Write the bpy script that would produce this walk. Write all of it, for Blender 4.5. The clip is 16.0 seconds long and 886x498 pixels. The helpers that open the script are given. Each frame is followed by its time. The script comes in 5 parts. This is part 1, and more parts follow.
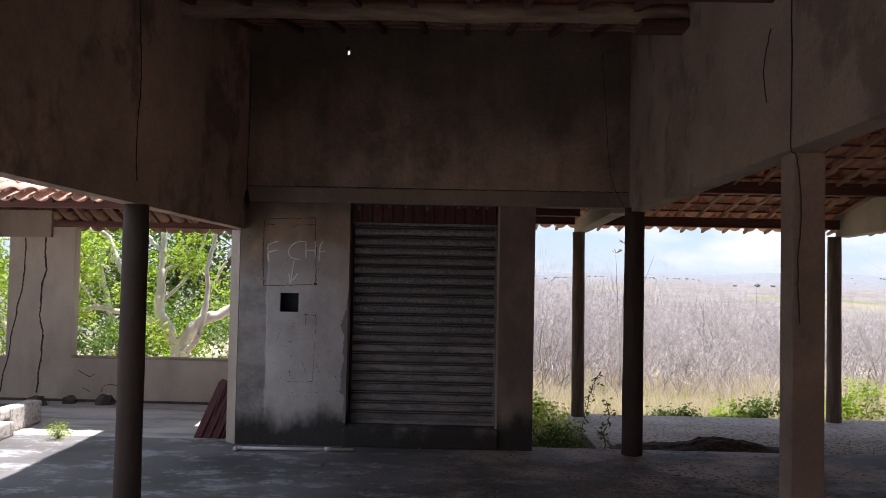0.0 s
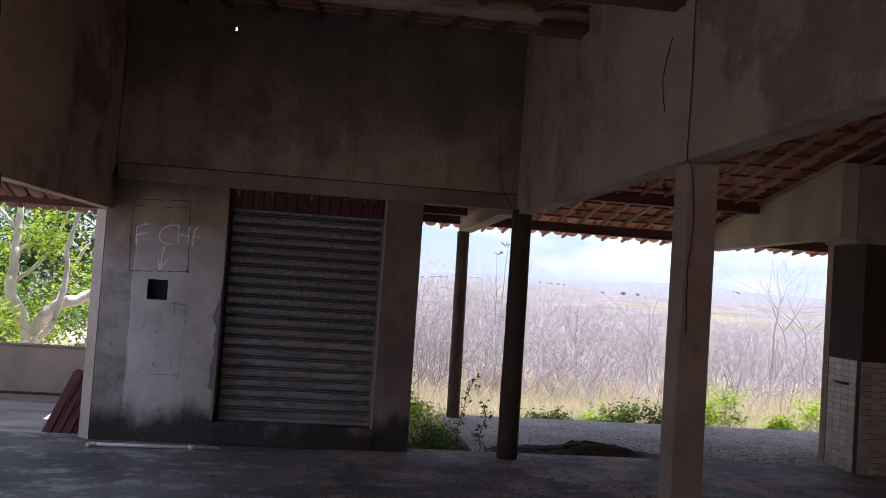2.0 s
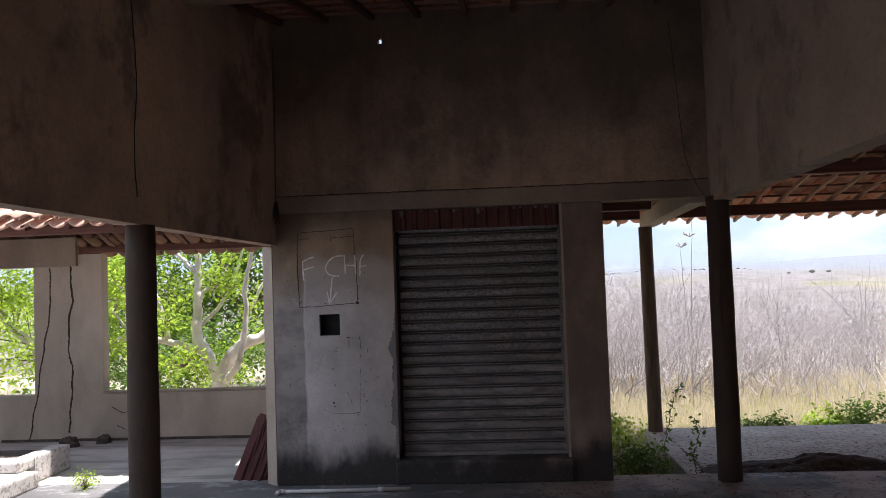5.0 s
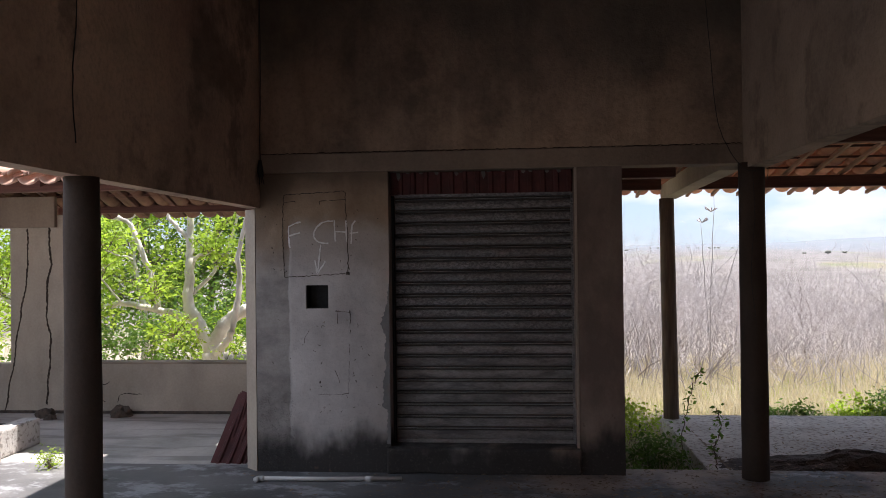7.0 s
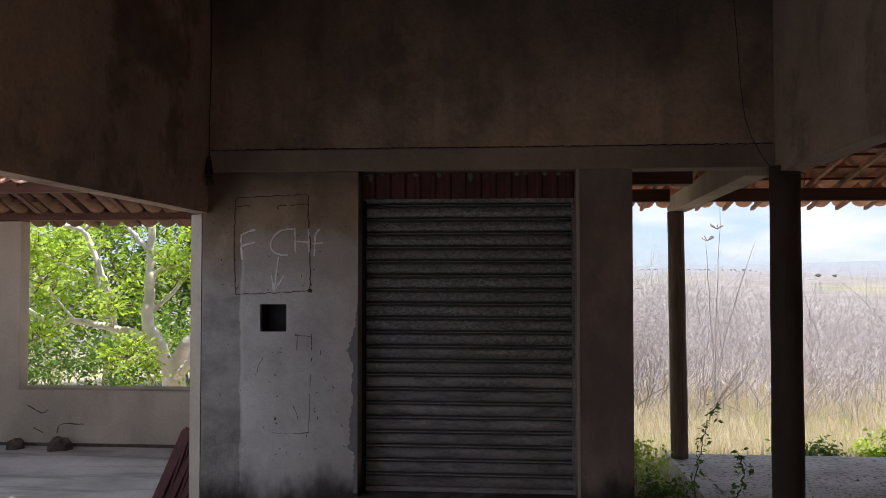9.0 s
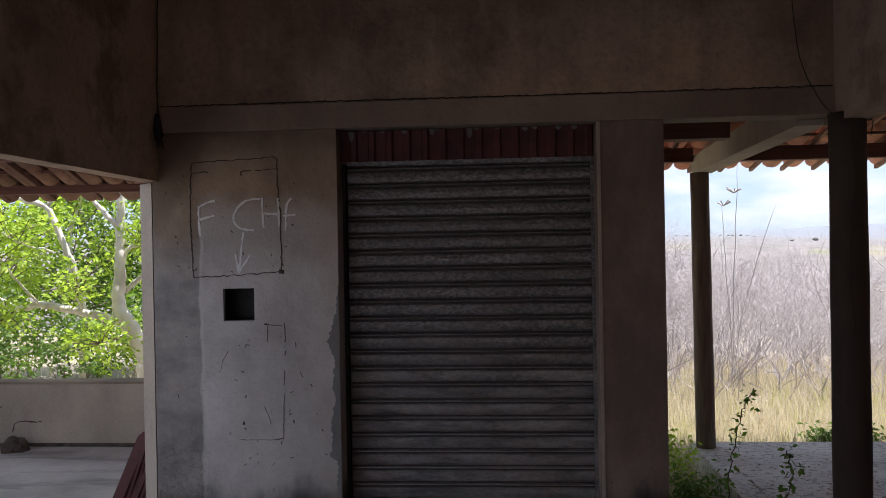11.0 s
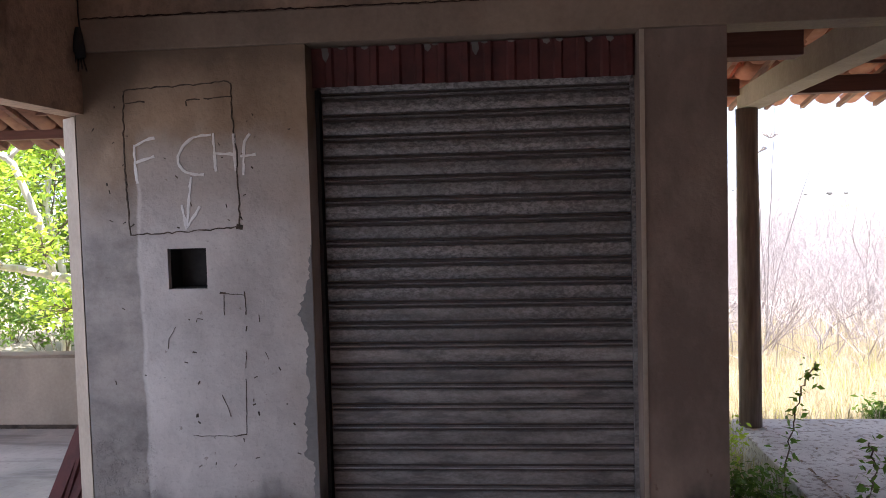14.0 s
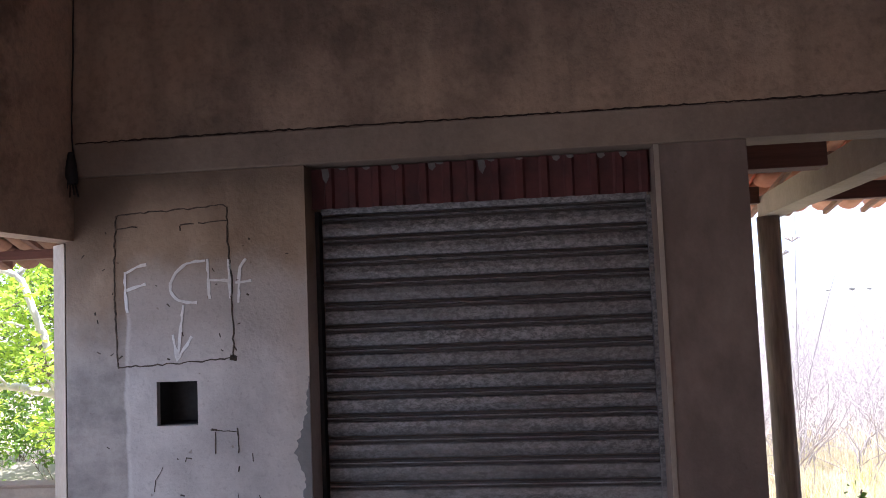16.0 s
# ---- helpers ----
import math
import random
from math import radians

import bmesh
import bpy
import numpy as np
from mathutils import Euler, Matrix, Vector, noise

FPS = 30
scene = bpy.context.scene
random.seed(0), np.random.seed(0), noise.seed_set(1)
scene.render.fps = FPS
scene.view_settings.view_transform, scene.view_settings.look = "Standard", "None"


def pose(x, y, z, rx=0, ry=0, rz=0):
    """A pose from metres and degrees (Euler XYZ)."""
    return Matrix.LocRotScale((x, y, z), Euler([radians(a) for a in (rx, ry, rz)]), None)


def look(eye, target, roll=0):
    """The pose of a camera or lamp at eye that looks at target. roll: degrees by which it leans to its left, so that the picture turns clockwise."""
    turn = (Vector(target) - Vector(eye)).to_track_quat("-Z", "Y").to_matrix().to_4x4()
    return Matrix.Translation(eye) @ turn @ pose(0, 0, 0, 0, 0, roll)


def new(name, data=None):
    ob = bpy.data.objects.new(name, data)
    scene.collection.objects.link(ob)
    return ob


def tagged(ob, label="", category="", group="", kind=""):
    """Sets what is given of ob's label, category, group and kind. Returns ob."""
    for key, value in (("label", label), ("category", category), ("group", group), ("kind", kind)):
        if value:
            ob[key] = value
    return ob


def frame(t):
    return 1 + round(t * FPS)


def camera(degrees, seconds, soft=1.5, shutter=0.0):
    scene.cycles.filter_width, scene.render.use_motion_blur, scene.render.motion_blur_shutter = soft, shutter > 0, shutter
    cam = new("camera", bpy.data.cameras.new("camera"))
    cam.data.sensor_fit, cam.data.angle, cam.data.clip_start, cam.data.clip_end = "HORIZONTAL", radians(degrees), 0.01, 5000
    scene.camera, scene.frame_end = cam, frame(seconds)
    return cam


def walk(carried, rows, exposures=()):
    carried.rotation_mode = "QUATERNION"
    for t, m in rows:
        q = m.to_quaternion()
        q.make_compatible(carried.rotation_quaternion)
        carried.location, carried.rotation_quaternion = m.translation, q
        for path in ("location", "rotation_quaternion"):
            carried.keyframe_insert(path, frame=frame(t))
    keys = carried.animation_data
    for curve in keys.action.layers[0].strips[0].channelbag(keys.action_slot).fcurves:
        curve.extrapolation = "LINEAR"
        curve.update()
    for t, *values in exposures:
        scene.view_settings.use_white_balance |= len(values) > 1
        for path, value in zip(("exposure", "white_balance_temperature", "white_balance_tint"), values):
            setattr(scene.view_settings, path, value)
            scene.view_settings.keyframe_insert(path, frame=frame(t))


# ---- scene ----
cam = camera(56.5, 16.0, 0.9)
PATH = [
    (0, (1.699, 0.343, 1.694), (1.66, 2.341, 1.765), 1.2),
    (0.5, (1.65, 0.468, 1.689), (1.685, 2.466, 1.771), 2.2),
    (1, (1.626, 0.515, 1.678), (1.768, 2.507, 1.773), 2.7),
    (1.5, (1.64, 0.543, 1.71), (1.842, 2.53, 1.795), 3.2),
    (2, (1.649, 0.571, 1.688), (1.903, 2.553, 1.764), 3.9),
    (2.5, (1.691, 0.687, 1.724), (1.797, 2.681, 1.835), 3.1),
    (3, (1.697, 0.83, 1.746), (1.61, 2.821, 1.92), 1.7),
    (3.5, (1.655, 0.925, 1.754), (1.497, 2.91, 1.933), 0.6),
    (4, (1.566, 1.06, 1.795), (1.414, 3.045, 1.99), 0.2),
    (4.5, (1.561, 1.151, 1.778), (1.414, 3.141, 1.916), -1.5),
    (4.7, (1.571, 1.209, 1.769), (1.426, 3.201, 1.882), -2.0),
    (7, (1.639, 2.014, 1.74), (1.458, 4.006, 1.757), -0.7),
    (7.5, (1.708, 2.308, 1.758), (1.52, 4.299, 1.795), -1.1),
    (8, (1.74, 2.518, 1.76), (1.532, 4.506, 1.824), -1.8),
    (8.5, (1.687, 2.782, 1.734), (1.499, 4.772, 1.803), -0.6),
    (9, (1.635, 3.0, 1.72), (1.475, 4.993, 1.782), 0.0),
    (9.2, (1.624, 3.074, 1.718), (1.471, 5.067, 1.771), -0.0),
    (11.3, (1.572, 3.981, 1.749), (1.425, 5.975, 1.718), -1.3),
    (11.5, (1.582, 4.028, 1.748), (1.446, 6.023, 1.705), -1.4),
    (12, (1.646, 4.214, 1.722), (1.516, 6.21, 1.69), -1.3),
    (12.5, (1.69, 4.36, 1.704), (1.546, 6.354, 1.65), -0.7),
    (13, (1.626, 4.592, 1.68), (1.504, 6.587, 1.603), -0.2),
    (13.5, (1.55, 4.768, 1.686), (1.415, 6.761, 1.604), -1.0),
    (14, (1.544, 4.894, 1.696), (1.362, 6.882, 1.584), -1.5),
    (14.5, (1.59, 5.063, 1.731), (1.298, 7.041, 1.658), -1.9),
    (15, (1.59, 5.128, 1.726), (1.272, 7.102, 1.656), -2.6),
    (15.5, (1.563, 5.112, 1.784), (1.294, 7.094, 1.798), -2.7),
    (16, (1.576, 5.139, 1.803), (1.357, 7.123, 1.937), -2.3),
]
EXPOSURES = [
    (0, 0.92, 6350, 17), (1.5, 0.95, 6000, 24), (2.0, 1.0, 6000, 24), (3.0, 1.2, 6050, 17), (4.0, 1.3, 5900, 14), (4.5, 1.08, 6150, 16),
    (7, 0.95, 6400, 15), (7.6, 1.0, 6400, 15), (8.0, 1.12, 6400, 15), (8.5, 0.92, 6400, 15), (9, 0.9, 6400, 15), (11.5, 1.02, 6250, 16), (12.0, 1.18, 6250, 17),
    (12.5, 1.28, 6200, 18), (13.0, 0.95, 6500, 19), (13.5, 1.6, 6150, 17), (14.0, 1.9, 6250, 20), (14.5, 2.32, 5950, 20), (15.0, 2.4, 5900, 21), (15.5, 2.12, 5800, 21), (16, 2.05, 5850, 20)]
walk(cam, [(t, look(eye, target, roll)) for t, eye, target, roll in PATH], EXPOSURES)

# ---------------- light ----------------
SUN_TO = Vector((0.21, 0.08, 1.0)).normalized()
sun_data = bpy.data.lights.new("sun", "SUN")
sun_data.energy, sun_data.angle, sun_data.color = 5.4, radians(0.6), (1.0, 0.96, 0.91)
sun_ob = new("sun", sun_data)
sun_ob.matrix_world = look((0, 0, 30), Vector((0, 0, 30)) - SUN_TO)

world = bpy.data.worlds.new("sky")
scene.world = world
world.use_nodes = True
wn = world.node_tree
wn.nodes.clear()
w_out = wn.nodes.new("ShaderNodeOutputWorld")
w_bg = wn.nodes.new("ShaderNodeBackground")
w_sky = wn.nodes.new("ShaderNodeTexSky")
w_sky.sky_type, w_sky.sun_disc = "NISHITA", False
w_sky.sun_elevation = math.asin(SUN_TO.z)
w_sky.sun_rotation = math.atan2(SUN_TO.x, SUN_TO.y)
w_sky.air_density, w_sky.dust_density = 0.9, 0.2
w_tc = wn.nodes.new("ShaderNodeTexCoord")
w_map = wn.nodes.new("ShaderNodeMapping")
w_map.inputs["Scale"].default_value = (3.0, 3.0, 11.0)
w_noise = wn.nodes.new("ShaderNodeTexNoise")
w_noise.inputs["Scale"].default_value, w_noise.inputs["Detail"].default_value = 2.2, 7
w_ramp = wn.nodes.new("ShaderNodeValToRGB")
w_ramp.color_ramp.elements[0].position, w_ramp.color_ramp.elements[1].position = 0.45, 0.66
w_mix = wn.nodes.new("ShaderNodeMixRGB")
w_mix.inputs["Color2"].default_value = (6.6, 6.8, 7.2, 1)
wn.links.new(w_tc.outputs["Generated"], w_map.inputs["Vector"])
wn.links.new(w_map.outputs["Vector"], w_noise.inputs["Vector"])
wn.links.new(w_noise.outputs["Fac"], w_ramp.inputs["Fac"])
wn.links.new(w_ramp.outputs["Color"], w_mix.inputs["Fac"])
w_haze = wn.nodes.new("ShaderNodeMixRGB")
w_haze.inputs["Fac"].default_value = 0.72
w_haze.inputs["Color2"].default_value = (3.8, 4.9, 6.4, 1)
wn.links.new(w_sky.outputs["Color"], w_haze.inputs["Color1"])
wn.links.new(w_haze.outputs["Color"], w_mix.inputs["Color1"])
wn.links.new(w_mix.outputs["Color"], w_bg.inputs["Color"])
wn.links.new(w_bg.outputs["Background"], w_out.inputs["Surface"])
w_bg.inputs["Strength"].default_value = 0.085

# ---------------- materials ----------------


def lin(c):
    return (c[0], c[1], c[2], 1.0)


class Mat:
    """A small wrapper for building node materials."""

    def __init__(self, name, rough=0.85, metal=0.0):
        self.m = bpy.data.materials.new(name)
        self.m.use_nodes = True
        self.nt = self.m.node_tree
        self.b = self.nt.nodes["Principled BSDF"]
        self.b.inputs["Roughness"].default_value = rough
        self.b.inputs["Metallic"].default_value = metal
        self.geo = self.nt.nodes.new("ShaderNodeNewGeometry")
        self.pos = self.geo.outputs["Position"]

    def noise(self, scale, detail=5, stretch=(1, 1, 1), rough=0.6, offset=(0, 0, 0)):
        mp = self.nt.nodes.new("ShaderNodeMapping")
        mp.inputs["Scale"].default_value = stretch
        mp.inputs["Location"].default_value = offset
        n = self.nt.nodes.new("ShaderNodeTexNoise")
        n.inputs["Scale"].default_value, n.inputs["Detail"].default_value = scale, detail
        n.inputs["Roughness"].default_value = rough
        self.nt.links.new(self.pos, mp.inputs["Vector"])
        self.nt.links.new(mp.outputs["Vector"], n.inputs["Vector"])
        return n.outputs["Fac"]

    def ramp(self, fac, stops):
        r = self.nt.nodes.new("ShaderNodeValToRGB")
        el = r.color_ramp.elements
        while len(el) < len(stops):
            el.new(0.5)
        for e, (p, c) in zip(el, stops):
            e.position, e.color = p, lin(c) if isinstance(c, tuple) else (c, c, c, 1)
        self.nt.links.new(fac, r.inputs["Fac"])
        return r.outputs["Color"]

    def mix(self, fac, a, b, mode="MIX"):
        x = self.nt.nodes.new("ShaderNodeMixRGB")
        x.blend_type = mode
        for sock, v in (("Fac", fac), ("Color1", a), ("Color2", b)):
            if isinstance(v, (int, float)):
                x.inputs[sock].default_value = v if sock == "Fac" else (v, v, v, 1)
            elif isinstance(v, tuple):
                x.inputs[sock].default_value = lin(v)
            else:
                self.nt.links.new(v, x.inputs[sock])
        return x.outputs["Color"]

    def math(self, op, a, b=0.0, c=None):
        n = self.nt.nodes.new("ShaderNodeMath")
        n.operation = op
        for i, v in enumerate((a, b) if c is None else (a, b, c)):
            if isinstance(v, (int, float)):
                n.inputs[i].default_value = v
            else:
                self.nt.links.new(v, n.inputs[i])
        return n.outputs[0]

    def xyz(self):
        s = self.nt.nodes.new("ShaderNodeSeparateXYZ")
        self.nt.links.new(self.pos, s.inputs[0])
        return s.outputs

    def soft(self, v, a, b):
        n = self.nt.nodes.new("ShaderNodeMapRange")
        n.interpolation_type = "SMOOTHSTEP"
        n.inputs["From Min"].default_value, n.inputs["From Max"].default_value = a, b
        self.nt.links.new(v, n.inputs["Value"])
        return n.outputs[0]

    def rand(self):
        return self.nt.nodes.new("ShaderNodeObjectInfo").outputs["Random"]

    def island(self):
        return self.geo.outputs["Random Per Island"]

    def color(self, c):
        if isinstance(c, tuple):
            self.b.inputs["Base Color"].default_value = lin(c)
        else:
            self.nt.links.new(c, self.b.inputs["Base Color"])
        return self

    def roughness(self, r):
        self.nt.links.new(r, self.b.inputs["Roughness"])
        return self

    def bump(self, h, strength=0.3, dist=0.01):
        n = self.nt.nodes.new("ShaderNodeBump")
        n.inputs["Strength"].default_value, n.inputs["Distance"].default_value = strength, dist
        self.nt.links.new(h, n.inputs["Height"])
        self.nt.links.new(n.outputs[0], self.b.inputs["Normal"])
        return self


def plaster(name, light, dark, streak=0.5, seed=0.0):
    k = Mat(name, 0.92)
    big = k.noise(0.9, 4, (1, 1, 0.55), offset=(seed, 0, 0))
    run = k.noise(1.9, 5, (1.3, 1.3, 0.6), offset=(0, seed, 0))
    fine = k.noise(38, 6)
    c = k.mix(k.ramp(big, [(0.38, 0.0), (0.62, 1.0)]), dark, light)
    c = k.mix(k.math("MULTIPLY", k.ramp(k.noise(1.3, 4, (1.2, 1.2, 0.5), offset=(seed + 2, 0, 0)), [(0.56, 0.0), (0.70, 1.0)]), 0.45), c, light)
    c = k.mix(k.math("MULTIPLY", k.ramp(run, [(0.5, 0.0), (0.72, 1.0)]), streak), c, tuple(v * 0.55 for v in dark))
    c = k.mix(0.22, c, k.mix(k.ramp(fine, [(0.3, 0.0), (0.7, 1.0)]), tuple(v * 0.75 for v in dark), light))
    k.color(c).bump(k.math("ADD", fine, k.math("MULTIPLY", k.noise(7, 4), 1.5)), 0.35, 0.008)
    return k




def upper_wall_material():
    """Raw brown render: greenish-black towards the top, water runs and warm rubbed patches lower down."""
    k = Mat("raw_brown_plaster", 0.92)
    x, _, z = k.xyz()
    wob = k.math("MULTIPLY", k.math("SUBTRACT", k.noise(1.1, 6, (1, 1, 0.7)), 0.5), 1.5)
    fine = k.noise(34, 6)
    c = k.mix(k.ramp(k.noise(1.5, 6, (1, 1, 0.8), 0.65, (1, 0, 4)), [(0.38, 0.0), (0.6, 1.0)]), (0.20, 0.145, 0.108), (0.42, 0.305, 0.222))
    warm = k.math("MULTIPLY", k.ramp(k.noise(0.9, 5, (1, 1, 1.3), 0.6, (6, 0, 1)), [(0.47, 0.0), (0.58, 1.0)]), k.soft(k.math("ADD", z, wob), 3.6, 3.1))
    c = k.mix(k.math("MULTIPLY", warm, 0.75), c, (0.50, 0.36, 0.25))
    runs = k.ramp(k.noise(2.6, 5, (1.6, 1, 0.16), 0.6, (0, 2, 3)), [(0.50, 0.0), (0.62, 1.0)])
    c = k.mix(k.math("MULTIPLY", runs, 0.22), c, (0.10, 0.08, 0.068))
    pale_runs = k.ramp(k.noise(3.1, 4, (0.9, 1, 0.16), 0.5, (5, 1, 0)), [(0.56, 0.0), (0.68, 1.0)])
    c = k.mix(k.math("MULTIPLY", k.math("MULTIPLY", pale_runs, k.soft(z, 3.35, 2.95)), 0.6), c, (0.55, 0.41, 0.29))
    dark_top = k.soft(k.math("ADD", z, wob), 3.0, 3.75)
    c = k.mix(k.math("MULTIPLY", dark_top, 0.6), c, (0.088, 0.088, 0.072))
    c = k.mix(k.math("MULTIPLY", k.ramp(fine, [(0.45, 0.0), (0.7, 1.0)]), 0.3), c, (0.11, 0.085, 0.068))
    k.color(c).bump(k.math("ADD", fine, k.math("MULTIPLY", k.noise(6, 5), 2.0)), 0.5, 0.01)
    return k.m


def side_wall_material(name, light, dark, stain, seed):
    """Brown render with broad diagonal damp stains and trowel marks."""
    k = Mat(name, 0.92)
    big = k.noise(0.75, 6, (1, 1, 1), 0.62, (seed, seed, 0))
    fine = k.noise(36, 6)
    c = k.mix(k.ramp(big, [(0.36, 0.0), (0.62, 1.0)]), dark, light)
    blot = k.ramp(k.noise(1.15, 6, (1, 0.8, 0.75), 0.68, (seed, 0, seed)), [(0.53, 0.0), (0.60, 1.0)])
    c = k.mix(k.math("MULTIPLY", blot, 0.7), c, stain)
    trowel = k.ramp(k.noise(5, 5, (1, 1, 2.2), 0.6, (0, 0, seed)), [(0.42, 0.0), (0.66, 1.0)])
    c = k.mix(k.math("MULTIPLY", trowel, 0.22), c, light)
    c = k.mix(k.math("MULTIPLY", k.ramp(fine, [(0.45, 0.0), (0.7, 1.0)]), 0.28), c, stain)
    k.color(c).bump(k.math("ADD", fine, k.math("MULTIPLY", k.noise(6, 5), 2.0)), 0.5, 0.01)
    return k.m


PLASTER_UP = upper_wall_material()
PLASTER_SIDE = side_wall_material("grey_brown_plaster", (0.41, 0.31, 0.238), (0.23, 0.172, 0.135), (0.15, 0.113, 0.09), 3.0)
PLASTER_LEFT = side_wall_material("warm_brown_plaster", (0.70, 0.50, 0.355), (0.38, 0.272, 0.20), (0.17, 0.125, 0.10), 13.0)
PLASTER_BEAM = plaster("beam_plaster", (0.36, 0.283, 0.217), (0.21, 0.163, 0.126), 0.4, 7.0).m
PLASTER_PALE = plaster("pale_plaster", (0.53, 0.455, 0.37), (0.33, 0.28, 0.225), 0.35, 5.0).m
CEMENT = plaster("grey_cement", (0.27, 0.26, 0.25), (0.15, 0.145, 0.14), 0.3, 9.0).m
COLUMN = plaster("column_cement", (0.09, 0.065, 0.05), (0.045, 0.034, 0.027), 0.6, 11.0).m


def front_wall_material():
    """Plaster beside the shutter: an off-white skim patch with worn edges over grey cement, dark damp at the foot."""
    k = Mat("patched_plaster", 0.9)
    x, _, z = k.xyz()
    wob = k.math("MULTIPLY", k.math("SUBTRACT", k.noise(4.5, 6), 0.5), 0.26)
    xw, zw = k.math("ADD", x, wob), k.math("ADD", z, wob)
    patch = k.math("MULTIPLY", k.soft(k.math("ADD", x, k.math("MULTIPLY", wob, 0.24)), -0.228, -0.200), k.math("MULTIPLY", k.soft(zw, 2.40, 2.30), k.soft(x, 0.64, 0.60)))
    big = k.noise(1.6, 5)
    fine = k.noise(45, 6)
    pale = k.mix(k.ramp(k.noise(2.3, 6, (1, 1, 0.8), 0.65), [(0.32, 0.0), (0.66, 1.0)]), (0.41, 0.38, 0.36), (0.66, 0.62, 0.585))
    warm = k.math("ADD", k.soft(zw, 1.55, 2.15), k.math("MULTIPLY", k.soft(x, 0.40, 0.58), 0.35))
    brown = k.ramp(k.noise(2.4, 6, (1, 1, 0.7), 0.65, (4, 2, 0)), [(0.34, 0.35), (0.62, 1.0)])
    pale = k.mix(k.math("MINIMUM", k.math("MULTIPLY", k.math("MULTIPLY", brown, warm), 0.95), 0.95), pale, (0.37, 0.265, 0.175))
    grey = k.mix(k.ramp(k.noise(3.2, 6, (1, 1, 1.3), 0.68), [(0.36, 0.0), (0.62, 1.0)]), (0.225, 0.207, 0.195), (0.41, 0.375, 0.345))
    tan = k.mix(k.ramp(k.noise(2.1, 6, (1, 1, 0.6), 0.65, (4, 2, 0)), [(0.36, 0.0), (0.64, 1.0)]), (0.24, 0.17, 0.115), (0.44, 0.335, 0.24))
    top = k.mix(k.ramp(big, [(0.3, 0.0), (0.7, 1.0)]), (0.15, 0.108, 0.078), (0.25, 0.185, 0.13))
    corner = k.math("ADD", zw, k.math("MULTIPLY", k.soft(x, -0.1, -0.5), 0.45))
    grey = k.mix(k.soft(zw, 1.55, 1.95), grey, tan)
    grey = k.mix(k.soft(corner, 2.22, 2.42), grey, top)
    grey = k.mix(k.soft(x, 1.2, 1.6), grey, k.mix(k.ramp(k.noise(1.8, 6, (1, 1, 0.6), 0.65, (2, 0, 1)), [(0.38, 0.0), (0.62, 1.0)]), (0.20, 0.152, 0.125), (0.36, 0.285, 0.235)))
    patch = k.math("MULTIPLY", patch, k.soft(zw, 2.1, 1.7))
    c = k.mix(patch, grey, pale)
    lip = k.math("MULTIPLY", k.math("MULTIPLY", patch, k.math("SUBTRACT", 1.0, patch)), 2.4)
    c = k.mix(lip, c, (0.56, 0.53, 0.50))
    damp = k.math("MULTIPLY", k.soft(k.math("ADD", z, k.math("ADD", k.math("MULTIPLY", wob, 0.8), k.math("MULTIPLY", k.math("SUBTRACT", k.noise(2.4, 4, (1, 1, 0.4)), 0.5), 0.8))), 0.44, 0.16), 0.96)
    c = k.mix(damp, c, (0.035, 0.033, 0.032))
    c = k.mix(k.math("MULTIPLY", k.ramp(fine, [(0.55, 0.0), (0.75, 1.0)]), 0.35), c, (0.2, 0.18, 0.16))
    spots = k.ramp(k.noise(16, 3, offset=(1, 5, 2)), [(0.70, 0.0), (0.74, 1.0)])
    c = k.mix(k.math("MULTIPLY", spots, 0.55), c, (0.16, 0.11, 0.08))
    crumble = k.math("MULTIPLY", k.ramp(k.noise(24, 5, rough=0.7), [(0.5, 0.0), (0.62, 1.0)]), k.math("MULTIPLY", k.soft(z, 0.66, 0.5), k.soft(x, -0.17, -0.24)))
    k.color(c).bump(k.math("ADD", k.math("MULTIPLY", crumble, 2.2), k.math("ADD", k.math("MULTIPLY", fine, 0.6), k.math("ADD", k.noise(9, 4), k.math("MULTIPLY", patch, 0.8)))), 0.5, 0.009)
    return k.m


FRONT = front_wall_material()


def floor_material():
    k = Mat("stained_concrete_floor", 0.75)
    x, y, _ = k.xyz()
    big = k.noise(0.8, 6, (1, 1.4, 1))
    fine = k.noise(30, 6)
    c = k.mix(k.ramp(big, [(0.35, 0.0), (0.65, 1.0)]), (0.075, 0.073, 0.074), (0.20, 0.194, 0.19))
    pale = k.ramp(k.noise(1.9, 7, (1, 1.6, 1), 0.75), [(0.52, 0.0), (0.60, 1.0)])
    c = k.mix(k.math("MULTIPLY", pale, 0.55), c, (0.46, 0.465, 0.48))
    dirt = k.math("MULTIPLY", k.ramp(k.noise(1.3, 6, offset=(3, 1, 0)), [(0.44, 0.0), (0.6, 1.0)]), k.soft(x, 0.9, 2.2))
    c = k.mix(k.math("MULTIPLY", dirt, 0.85), c, (0.50, 0.40, 0.325))
    c = k.mix(k.math("MULTIPLY", k.ramp(fine, [(0.5, 0.0), (0.7, 1.0)]), 0.25), c, (0.08, 0.075, 0.07))
    k.color(c).roughness(k.ramp(big, [(0.3, 0.6), (0.7, 0.9)])).bump(k.math("ADD", fine, k.math("MULTIPLY", k.noise(120, 3), 0.5)), 0.4, 0.006)
    return k.m


FLOOR = floor_material()


